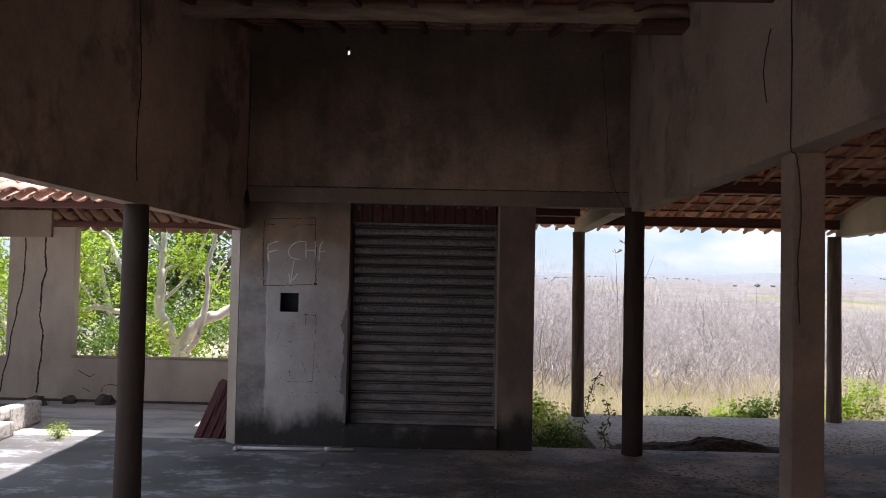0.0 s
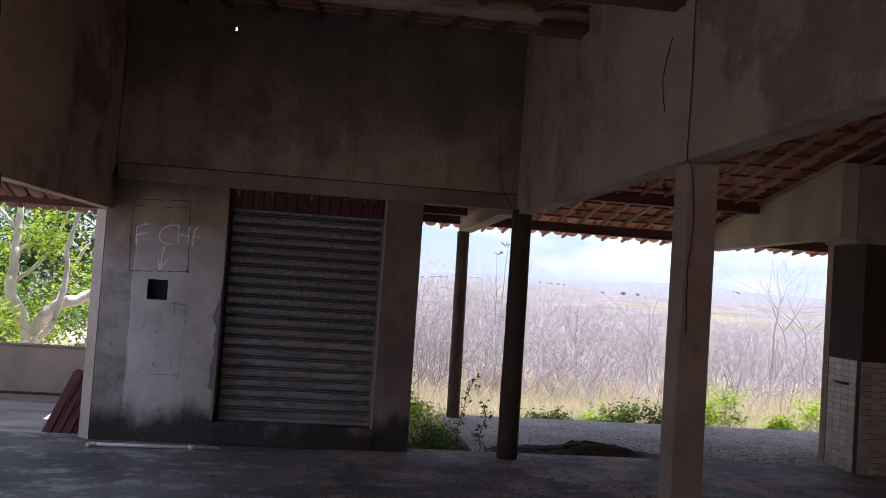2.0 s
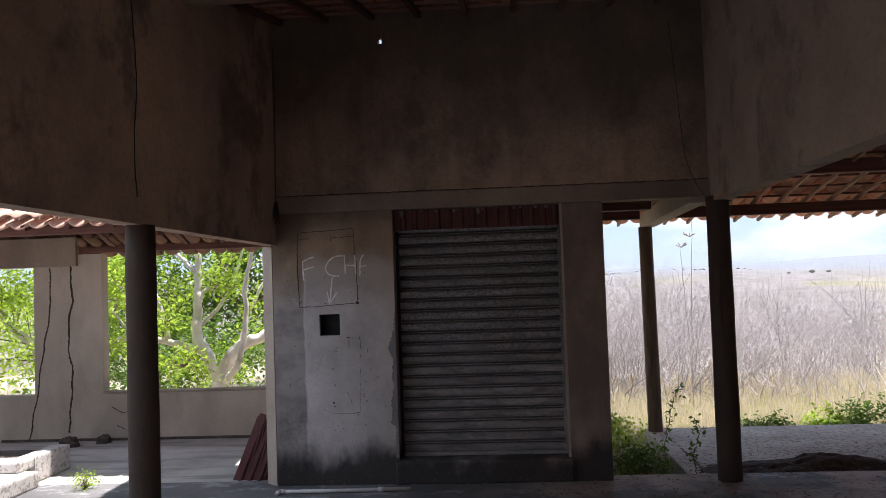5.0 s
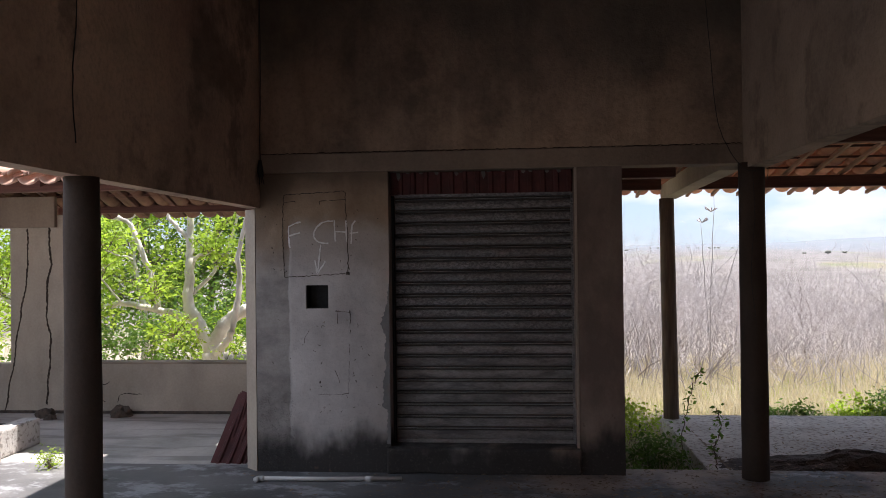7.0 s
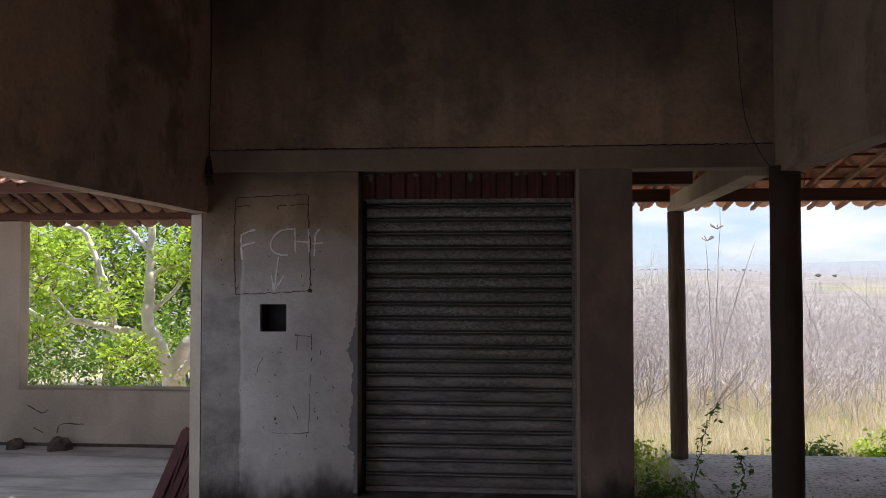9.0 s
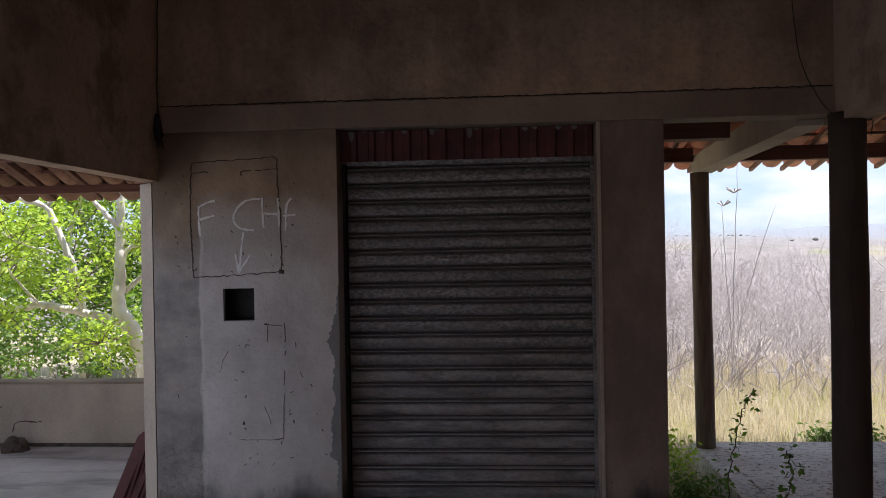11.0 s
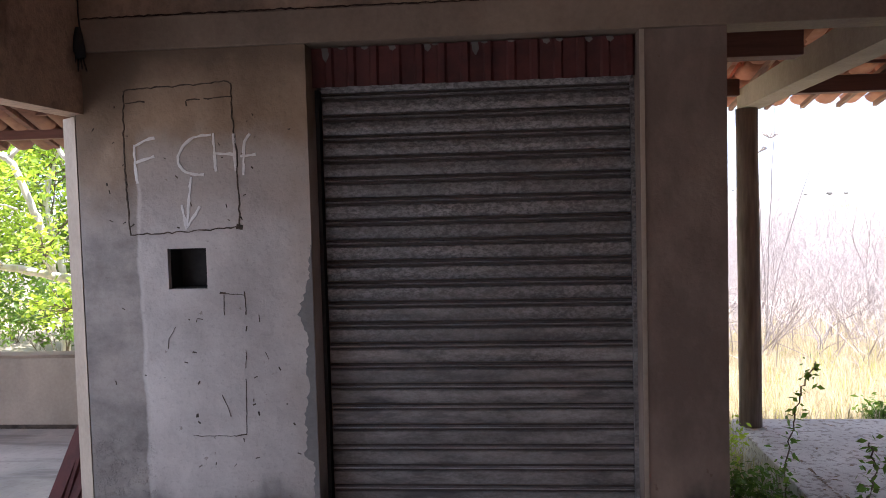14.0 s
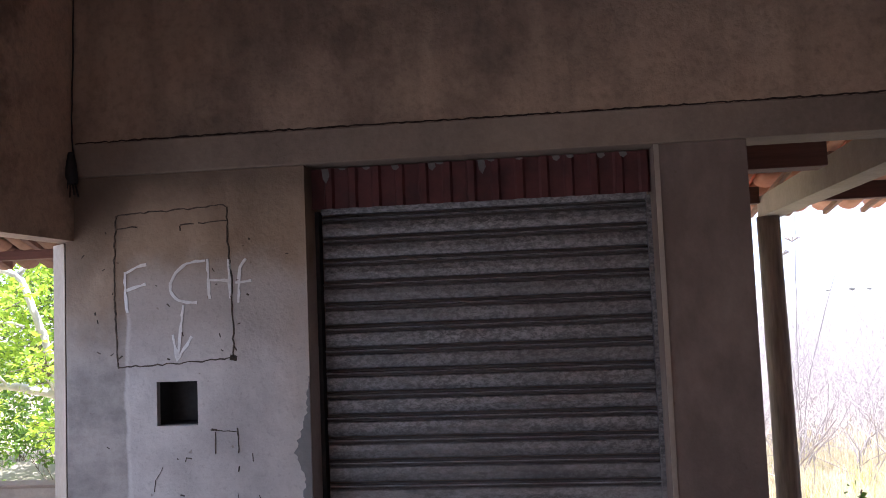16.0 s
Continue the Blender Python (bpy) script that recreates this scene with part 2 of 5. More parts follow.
def porch_floor_material():
    """Smooth cement with pale dust and long dark bands."""
    k = Mat("porch_cement", 0.8)
    c = k.mix(k.ramp(k.noise(1.1, 6, (1, 1, 1), 0.65), [(0.35, 0.0), (0.65, 1.0)]), (0.32, 0.30, 0.275), (0.55, 0.52, 0.485))
    # long dark bands, stretched along x
    damp = k.ramp(k.noise(1.5, 5, (0.35, 2.6, 1), 0.6, (2, 6, 0)), [(0.52, 0.0), (0.60, 1.0)])
    c = k.mix(k.math("MULTIPLY", damp, 0.62), c, (0.19, 0.178, 0.165))
    c = k.mix(k.math("MULTIPLY", k.ramp(k.noise(26, 5), [(0.55, 0.0), (0.7, 1.0)]), 0.4), c, (0.25, 0.22, 0.19))
    k.color(c).bump(k.noise(30, 5), 0.3, 0.006)
    return k.m


def slab_material():
    k = Mat("weathered_slab", 0.9)
    c = k.mix(k.ramp(k.noise(1.4, 6), [(0.35, 0.0), (0.65, 1.0)]), (0.48, 0.445, 0.41), (0.68, 0.65, 0.61))
    lit = k.ramp(k.noise(22, 5), [(0.52, 0.0), (0.6, 1.0)])
    c = k.mix(k.math("MULTIPLY", lit, 0.55), c, (0.12, 0.085, 0.06))
    k.color(c).bump(k.noise(40, 5), 0.5, 0.012)
    return k.m


SLAB = slab_material()


def simple(name, a, b, scale, rough=0.85, metal=0.0, stretch=(1, 1, 1), bump=0.3, dist=0.005, per=None):
    k = Mat(name, rough, metal)
    n = k.noise(scale, 6, stretch)
    c = k.mix(k.ramp(n, [(0.3, 0.0), (0.7, 1.0)]), a, b)
    if per == "object":
        c = k.mix(k.math("MULTIPLY", k.rand(), 0.55), c, tuple(v * 0.5 for v in a))
    if per == "island":
        c = k.mix(k.math("MULTIPLY", k.island(), 0.6), c, tuple(v * 0.5 for v in a))
    k.color(c)
    if bump:
        k.bump(n, bump, dist)
    return k.m


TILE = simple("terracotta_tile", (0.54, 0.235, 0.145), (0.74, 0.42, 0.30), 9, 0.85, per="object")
# paler terracotta for the porch's front slope
TILE_PALE = simple("pale_tile", (0.60, 0.33, 0.235), (0.80, 0.56, 0.44), 9, 0.85, per="object")
# darker copy of the tile: the porch's underside shade put into the colour
TILE_SHADED = simple("shaded_tile", (0.13, 0.06, 0.042), (0.25, 0.125, 0.085), 9, 0.9, per="island")
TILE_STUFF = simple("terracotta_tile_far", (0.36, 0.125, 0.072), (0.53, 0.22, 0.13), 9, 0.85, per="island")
WOOD_DARK = simple("dark_red_timber", (0.085, 0.036, 0.028), (0.165, 0.072, 0.054), 5, 0.8, stretch=(0.35, 6, 6))
WOOD_RAFTER = simple("rafter_timber", (0.26, 0.15, 0.11), (0.42, 0.27, 0.20), 6, 0.8, stretch=(6, 0.4, 6))
LOG = simple("weathered_log", (0.20, 0.14, 0.095), (0.50, 0.37, 0.255), 3.5, 0.85, stretch=(0.8, 5, 5), bump=0.6, dist=0.012)
POST_WOOD = simple("grey_wooden_post", (0.13, 0.10, 0.085), (0.29, 0.23, 0.19), 6, 0.9, stretch=(5, 5, 0.5), bump=0.6)
RED_SHEET = simple("red_painted_sheet", (0.055, 0.015, 0.015), (0.125, 0.030, 0.029), 9, 0.65)
CHALK = simple("white_chalk", (0.76, 0.75, 0.73), (0.9, 0.89, 0.87), 60, 0.95)
SCRATCH = simple("dark_scratch", (0.03, 0.03, 0.024), (0.14, 0.10, 0.075), 40, 0.95)
CRACK = simple("dark_crack", (0.02, 0.014, 0.01), (0.06, 0.04, 0.03), 20, 1.0)
BLACK = simple("black_cable", (0.012, 0.012, 0.012), (0.03, 0.03, 0.03), 30, 0.6)
PVC = simple("white_pvc", (0.58, 0.57, 0.54), (0.75, 0.74, 0.70), 12, 0.45)
SOIL = simple("dark_soil", (0.045, 0.034, 0.028), (0.13, 0.10, 0.08), 14, 1.0, bump=1.0, dist=0.03)
WHITE_TILE = simple("white_wall_tile", (0.52, 0.48, 0.42), (0.68, 0.64, 0.57), 7, 0.35, per="object")
BARK_PALE = simple("pale_bark", (0.48, 0.43, 0.37), (0.80, 0.75, 0.68), 5, 0.9, stretch=(1, 1, 0.5), bump=0.5, dist=0.02)
BARK_DARK = simple("dark_bark", (0.10, 0.075, 0.055), (0.22, 0.17, 0.13), 6, 0.9, bump=0.5, dist=0.02)
TWIG = simple("grey_twigs", (0.40, 0.362, 0.36), (0.71, 0.655, 0.65), 0.5, 0.95, bump=0, per="island")


def leaf_material(name, a, b, t):
    k = Mat(name, 0.55)
    c = k.mix(k.island(), a, b)
    k.color(c)
    tr = k.nt.nodes.new("ShaderNodeBsdfTranslucent")
    tr.inputs["Color"].default_value = lin(t)
    mx = k.nt.nodes.new("ShaderNodeMixShader")
    mx.inputs[0].default_value = 0.45
    k.nt.links.new(k.b.outputs[0], mx.inputs[1])
    k.nt.links.new(tr.outputs[0], mx.inputs[2])
    k.nt.links.new(mx.outputs[0], k.nt.nodes["Material Output"].inputs["Surface"])
    return k.m


LEAF = leaf_material("green_leaves", (0.09, 0.17, 0.02), (0.36, 0.48, 0.055), (0.56, 0.76, 0.075))
LEAF_DARK = leaf_material("dark_leaves", (0.04, 0.09, 0.018), (0.11, 0.19, 0.035), (0.2, 0.34, 0.05))
STRAW = leaf_material("dry_grass", (0.34, 0.30, 0.19), (0.78, 0.70, 0.52), (0.62, 0.55, 0.37))


def ground_material():
    k = Mat("dry_ground", 1.0)
    near = k.mix(k.ramp(k.noise(0.35, 6), [(0.35, 0.0), (0.65, 1.0)]), (0.25, 0.215, 0.165), (0.38, 0.335, 0.25))
    _, y, _ = k.xyz()
    patch = k.ramp(k.noise(0.011, 8, (1, 0.35, 1), 0.7), [(0.53, 0.0), (0.60, 1.0)])
    scrub = k.mix(k.ramp(k.noise(0.06, 6, rough=0.75), [(0.4, 0.0), (0.6, 1.0)]), (0.11, 0.10, 0.09), (0.235, 0.21, 0.20))
    field = k.mix(k.ramp(k.noise(0.02, 4, offset=(9, 4, 0)), [(0.42, 0.0), (0.56, 1.0)]), (0.135, 0.155, 0.07), (0.23, 0.195, 0.135))
    far = k.mix(patch, scrub, field)
    # distance haze painted into the ground colour, bluer the further off
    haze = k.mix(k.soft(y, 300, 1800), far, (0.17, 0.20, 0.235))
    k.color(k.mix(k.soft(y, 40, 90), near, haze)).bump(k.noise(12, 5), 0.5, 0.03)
    return k.m


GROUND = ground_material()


def zinc_material():
    """Dull spangled zinc: grey speckle, brown dirt low down and soot-dark smears."""
    k = Mat("galvanised_slat", 0.4, 0.55)
    x, _, z = k.xyz()
    n = k.noise(85, 5, (0.5, 1, 0.9), 0.75)
    m = k.noise(2.6, 6, (1, 1, 2.2), 0.65)
    c = k.mix(k.ramp(n, [(0.42, 0.0), (0.60, 1.0)]), (0.115, 0.116, 0.12), (0.37, 0.373, 0.38))
    c = k.mix(k.math("MULTIPLY", k.ramp(m, [(0.40, 0.0), (0.62, 1.0)]), 0.4), c, (0.12, 0.118, 0.118))
    wob = k.math("MULTIPLY", k.math("SUBTRACT", k.noise(1.8, 5, (1, 1, 3)), 0.5), 1.4)
    low = k.soft(k.math("ADD", z, wob), 1.35, 0.8)
    c = k.mix(k.math("MULTIPLY", low, 0.62), c, k.mix(k.ramp(k.noise(5, 6, (0.6, 1, 2.5), 0.7), [(0.38, 0.0), (0.6, 1.0)]), (0.15, 0.135, 0.125), (0.44, 0.412, 0.392)))
    soot = k.ramp(k.noise(3.4, 5, (0.7, 1, 3.2), 0.6, (2, 0, 5)), [(0.56, 0.0), (0.64, 1.0)])
    c = k.mix(k.math("MULTIPLY", k.math("MULTIPLY", soot, low), 0.6), c, (0.05, 0.05, 0.058))
    c = k.mix(k.math("MULTIPLY", k.rand(), 0.3), c, (0.10, 0.10, 0.103))
    k.nt.links.new(k.math("MULTIPLY", k.math("SUBTRACT", 1.0, low), 0.5), k.b.inputs["Metallic"])
    k.color(c).roughness(k.ramp(n, [(0.3, 0.28), (0.7, 0.55)])).bump(k.math("ADD", n, k.math("MULTIPLY", k.noise(14, 4), 1.5)), 0.2, 0.003)
    return k.m


ZINC = zinc_material()
# rib highlight put into the colour: one brighter face along each slat
ZINC_GLINT = simple("rib_glint_zinc", (0.42, 0.42, 0.425), (0.80, 0.80, 0.81), 30, 0.33, 0.7, stretch=(0.15, 1, 1), bump=0.1, dist=0.002)
# groove shade put into the colour: darker faces beside each rib
ZINC_GROOVE = simple("groove_shade", (0.055, 0.05, 0.047), (0.12, 0.11, 0.10), 20, 0.95)

# ---------------- building helpers ----------------


def mesh_of(name, verts, faces, material, smooth=False):
    me = bpy.data.meshes.new(name)
    me.from_pydata(verts, [], faces)
    me.materials.append(material)
    if smooth:
        me.polygons.foreach_set("use_smooth", [True] * len(me.polygons))
    me.update()
    return me


def bm_mesh(name, bm, material, smooth=False):
    bmesh.ops.recalc_face_normals(bm, faces=bm.faces)
    me = bpy.data.meshes.new(name)
    bm.to_mesh(me)
    bm.free()
    me.materials.append(material)
    if smooth:
        me.polygons.foreach_set("use_smooth", [True] * len(me.polygons))
    return me


def part(name, bm, material, parent=None, label="", smooth=False):
    """One mesh object from a bmesh (or a ready mesh), under a thing or a part."""
    me = bm if isinstance(bm, bpy.types.Mesh) else bm_mesh(name, bm, material, smooth)
    ob = new(name, me)
    if parent is not None:
        ob.parent = parent
    if label:
        ob["label"] = label
    return ob


def thing(name, label, category, at=(0, 0, 0), group="", kind=""):
    ob = new(name)
    ob.location = at
    ob.empty_display_size = 0.1
    return tagged(ob, label, category, group, kind)


def structure(name, bm, material, label, category="", smooth=False):
    return tagged(part(name, bm, material, None, "", smooth), label, category or name.split("_")[0], kind="structure")


def add_box(bm, x0, x1, y0, y1, z0, z1, bevel=0.0):
    r = bmesh.ops.create_cube(bm, size=1.0)
    for v in r["verts"]:
        v.co = Vector((x0 + (v.co.x + 0.5) * (x1 - x0), y0 + (v.co.y + 0.5) * (y1 - y0), z0 + (v.co.z + 0.5) * (z1 - z0)))
    if bevel:
        edges = {e for v in r["verts"] for e in v.link_edges}
        bmesh.ops.bevel(bm, geom=list(edges), offset=bevel, segments=2, affect="EDGES", profile=0.6)
    return bm


def box(x0, x1, y0, y1, z0, z1, bevel=0.0):
    return add_box(bmesh.new(), x0, x1, y0, y1, z0, z1, bevel)


def prism(poly, axis, a, b):
    """A polygon in the plane across axis, extruded from a to b. poly holds the two other coordinates in order."""
    bm = bmesh.new()

    def put(p, d):
        c = list(p)
        c.insert("xyz".index(axis), d)
        return bm.verts.new(c)
    lo, hi = [put(p, a) for p in poly], [put(p, b) for p in poly]
    bm.faces.new(lo)
    bm.faces.new(hi[::-1])
    n = len(poly)
    for i in range(n):
        bm.faces.new((lo[i], hi[i], hi[(i + 1) % n], lo[(i + 1) % n]))
    return bm


def wall_with_holes(xs, zs, y0, y1, skip):
    """A wall along x as a lattice of cells, some left open; the openings go right through."""
    bm = bmesh.new()
    grid = {}

    def v(i, j, s):
        if (i, j, s) not in grid:
            grid[i, j, s] = bm.verts.new((xs[i], (y0, y1)[s], zs[j]))
        return grid[i, j, s]
    nx, nz = len(xs) - 1, len(zs) - 1
    solid = {(i, j) for i in range(nx) for j in range(nz) if (i, j) not in skip}
    for i, j in solid:
        bm.faces.new((v(i, j, 0), v(i + 1, j, 0), v(i + 1, j + 1, 0), v(i, j + 1, 0)))
        bm.faces.new((v(i, j, 1), v(i, j + 1, 1), v(i + 1, j + 1, 1), v(i + 1, j, 1)))
        for di, dj, p, q in ((-1, 0, (i, j), (i, j + 1)), (1, 0, (i + 1, j), (i + 1, j + 1)), (0, -1, (i, j), (i + 1, j)), (0, 1, (i, j + 1), (i + 1, j + 1))):
            if (i + di, j + dj) not in solid:
                bm.faces.new((v(*p, 0), v(*q, 0), v(*q, 1), v(*p, 1)))
    return bm


def tube(verts, faces, pts, radii, sides=6, cap=True):
    """Adds a tapered tube along pts to lists of verts and faces."""
    base = len(verts)
    for i, p in enumerate(pts):
        d = (Vector(pts[min(i + 1, len(pts) - 1)]) - Vector(pts[max(i - 1, 0)])).normalized()
        side = d.cross(Vector((0.31, 0.2, 0.93)))
        if side.length < 0.05:
            side = d.cross(Vector((1, 0, 0)))
        side.normalize()
        up = d.cross(side)
        for s in range(sides):
            a = 2 * math.pi * s / sides
            verts.append(tuple(Vector(p) + radii[i] * (math.cos(a) * side + math.sin(a) * up)))
    for i in range(len(pts) - 1):
        for s in range(sides):
            t = (s + 1) % sides
            a, b = base + i * sides, base + (i + 1) * sides
            faces.append((a + s, a + t, b + t, b + s))
    if cap:
        faces.append(tuple(base + s for s in range(sides))[::-1])
        faces.append(tuple(base + (len(pts) - 1) * sides + s for s in range(sides)))


def tube_mesh(name, pts, radii, material, sides=8):
    v, f = [], []
    tube(v, f, pts, radii if isinstance(radii, (list, tuple)) else [radii] * len(pts), sides)
    return mesh_of(name, v, f, material, True)


def smooth_line(pts, steps=6, jitter=0.0, rng=random):
    """A Catmull-Rom line through pts."""
    P = [Vector(p) for p in pts]
    P = [2 * P[0] - P[1], *P, 2 * P[-1] - P[-2]]
    out = []
    for i in range(1, len(P) - 2):
        for s in range(steps):
            t = s / steps
            a, b, c, d = P[i - 1:i + 3]
            q = 0.5 * (2 * b + (c - a) * t + (2 * a - 5 * b + 4 * c - d) * t * t + (3 * b - a - 3 * c + d) * t ** 3)
            out.append(q + Vector([rng.uniform(-jitter, jitter) for _ in range(3)]))
    return out + [P[-2]]


# ---------------- the large structure ----------------
XL, XR = -0.46, 3.39          # inner faces of the side walls
WALL_Y = 8.60                 # front face of the back wall
ROOF = lambda y: 4.20 - 0.20 * (WALL_Y - y)          # underside of the main roof
WING = lambda y: 2.60 + 0.19 * (11.6 - y)            # underside of the side wing's roof

structure("floor", box(-9.0, 13.0, -5.0, 8.80, -0.45, 0.0), FLOOR, "dusty stained concrete floor with pale patches")
structure("floor_porch", box(-9.0, -0.52, 8.804, 11.25, -0.45, -0.002), porch_floor_material(), "grey concrete porch floor before the parapet", "floor")

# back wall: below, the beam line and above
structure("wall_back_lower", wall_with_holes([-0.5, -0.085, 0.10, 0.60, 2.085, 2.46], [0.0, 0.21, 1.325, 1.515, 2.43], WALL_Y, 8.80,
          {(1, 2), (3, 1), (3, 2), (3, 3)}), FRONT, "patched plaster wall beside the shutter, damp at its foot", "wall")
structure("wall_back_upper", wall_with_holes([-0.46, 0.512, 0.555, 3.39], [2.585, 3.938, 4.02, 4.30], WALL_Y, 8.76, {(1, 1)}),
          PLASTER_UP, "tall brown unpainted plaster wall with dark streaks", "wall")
structure("trim_beam_back", box(-0.46, 3.52, WALL_Y - 0.012, 8.79, 2.432, 2.583, 0.006), PLASTER_BEAM, "plastered concrete beam above the shutter", "beam")
bm = prism([(-0.505, 8.598), (-0.505, 8.80), (-0.62, 8.80), (-0.62, 8.70)], "z", 0.0, 2.142)
structure("trim_jamb", bm, PLASTER_PALE, "pale plastered corner jamb of the back wall", "jamb")
# low plinth and sill
bm = bmesh.new()
add_box(bm, 0.57, 2.12, WALL_Y - 0.035, WALL_Y + 0.12, 0.0, 0.208, 0.02)
bmesh.ops.subdivide_edges(bm, edges=bm.edges[:], cuts=5, use_grid_fill=True)
for v in bm.verts:
    if v.co.y < WALL_Y - 0.01:
        v.co += Vector((0, 1, 0.6)) * 0.016 * noise.noise(v.co * 9)
structure("trim_plinth", bm, FRONT, "damp blackened concrete door sill", "sill")
# side walls above the openings
Y_BACK = -5.0
Y_EAVE = -1.35               # low front edge of the main roof


def side_wall(x0, x1, z0, y1):
    y0 = max(Y_EAVE + 0.1, WALL_Y - (4.20 - z0 - 0.03) / 0.20)
    return prism([(y0, z0), (y1, z0), (y1, ROOF(y1) + 0.02), (y0, ROOF(y0) + 0.02)], "x", x0, x1)


structure("wall_left", side_wall(XL - 0.12, XL, 2.150, 8.76), PLASTER_LEFT, "brown plaster wall hung above the courtyard opening", "wall")
structure("wall_right", side_wall(XR, XR + 0.15, 2.390, 8.76), PLASTER_SIDE, "grey-brown plaster wall above the open side", "wall")
structure("wall_behind", box(-9.2, 13.0, Y_BACK - 0.2, Y_BACK, 0, 3.0), PLASTER_SIDE, "plain plaster wall closing the yard", "wall")
structure("wall_yard", box(-9.2, -9.0, Y_BACK, 11.2, 0, 2.4), PLASTER_PALE, "plain plaster wall closing the courtyard", "wall")


def room_behind():
    bm = bmesh.new()
    add_box(bm, -0.48, 2.45, 10.6, 10.7, -0.5, 2.5)
    add_box(bm, -0.48, -0.38, 8.803, 10.59, -0.5, 2.5)
    add_box(bm, 2.35, 2.45, 8.803, 10.59, -0.5, 2.5)
    return bm


structure("wall_store", room_behind(), PLASTER_SIDE, "plain plaster walls of the store behind the shutter", "wall")
structure("ceiling_store", box(-0.48, 2.45, 8.81, 10.7, 2.505, 2.60), CEMENT, "plain concrete ceiling of the store", "ceiling")


def column_round(name, x, y, z0, z1, r, material, label, lean=0.0):
    pts = [(x + lean * i / 8, y, z0 + (z1 - z0) * i / 8) for i in range(9)]
    rr = [r * (1.05 - 0.07 * i / 8 + 0.02 * math.sin(i * 2.1 + x)) for i in range(9)]
    ob = new(name, tube_mesh(name, pts, rr, material, 16))
    return tagged(ob, label, "column", "columns of the hall")


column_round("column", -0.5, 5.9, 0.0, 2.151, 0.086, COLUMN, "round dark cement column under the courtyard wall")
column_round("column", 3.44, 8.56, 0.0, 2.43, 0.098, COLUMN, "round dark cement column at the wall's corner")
column_round("post", 3.32, 11.42, -0.10, 2.352, 0.082, POST_WOOD, "weathered wooden post on the slab's corner", -0.02)
column_round("post", 6.70, 11.42, -0.10, 2.352, 0.09, POST_WOOD, "weathered wooden post on the outer slab")
tagged(part("column", box(3.425, 3.595, 4.64, 4.81, 0.0, 2.389, 0.012), PLASTER_SIDE), "square plastered column with a hanging cable", "column", "columns of the hall")

# beam from the corner column out to the post
structure("trim_beam_out", prism([(8.80, 2.40), (11.50, 2.352), (11.50, 2.50), (8.80, 2.60)], "x", 3.25, 3.42), PLASTER_PALE, "pale plastered beam out to the post", "beam")
structure("trim_beam_gable", prism([(8.43, 2.41), (11.50, 2.352), (11.50, WING(11.5) - 0.02), (8.43, WING(8.43) - 0.02)], "x", 6.75, 6.93), PLASTER_PALE, "plastered gable wall above the outer post", "wall")

# outer slab, and the tiled pillar's building
structure("pavement_slab", box(3.22, 12.0, 8.806, 11.62, -0.42, -0.10, 0.015), SLAB, "littered outer concrete slab with crumbled edges", "slab")
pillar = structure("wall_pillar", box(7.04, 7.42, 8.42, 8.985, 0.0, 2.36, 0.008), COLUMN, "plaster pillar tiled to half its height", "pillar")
structure("wall_far_right", wall_with_holes([7.424, 9.0, 12.6], [0, 1.14, 2.3, 3.2], 8.46, 8.60, {(0, 1)}), PLASTER_SIDE, "plain plaster wall with a dark opening past the tiled pillar", "wall")
# two walls added behind the opening, to block the sky and keep it dark
structure("wall_kiosk", box(7.50, 12.6, 9.60, 9.70, -0.4, 3.0), PLASTER_SIDE, "plain plaster wall added behind the dark opening to block the sky", "wall")
structure("wall_kiosk_side", box(7.43, 7.50, 8.606, 9.70, -0.4, 3.0), PLASTER_SIDE, "plain plaster side wall added to keep the opening dark", "wall")
structure("wall_pillar_top", prism([(8.42, 2.362), (8.985, 2.362), (8.985, WING(8.985) - 0.02), (8.42, WING(8.42) - 0.02)], "x", 6.934, 7.42), PLASTER_SIDE, "plaster wall above the tiled pillar", "wall")
structure("wall_end_right", box(12.6, 12.8, -5.0, 11.6, 0, 3.9), PLASTER_SIDE, "plain plaster wall at the wing's end", "wall")

# parapet
PAR_Y = 11.0
structure("wall_parapet", wall_with_holes([-9.0, -6.9, -4.17, -3.31, -0.6], [0.0, 0.56, 2.12, 2.26], PAR_Y, PAR_Y + 0.16,
          {(1, 1), (3, 1), (3, 2)}), PLASTER_PALE, "cracked pale plaster parapet with a wide pier between two openings", "wall")
structure("trim_parapet_cap", box(-3.305, -0.6, PAR_Y - 0.012, PAR_Y + 0.172, 0.561, 0.585, 0.006), PLASTER_BEAM, "weathered cement top of the parapet", "cap")
structure("trim_porch_beam", box(-9.0, -3.60, PAR_Y - 0.06, PAR_Y - 0.003, 2.12, 2.47, 0.008), PLASTER_BEAM, "plastered porch beam on the pier", "beam")
structure("trim_porch_purlin", box(-3.59, -0.6, PAR_Y + 0.0, PAR_Y + 0.09, 2.27, 2.34, 0.006), WOOD_DARK, "dark timber plate over the opening", "beam")

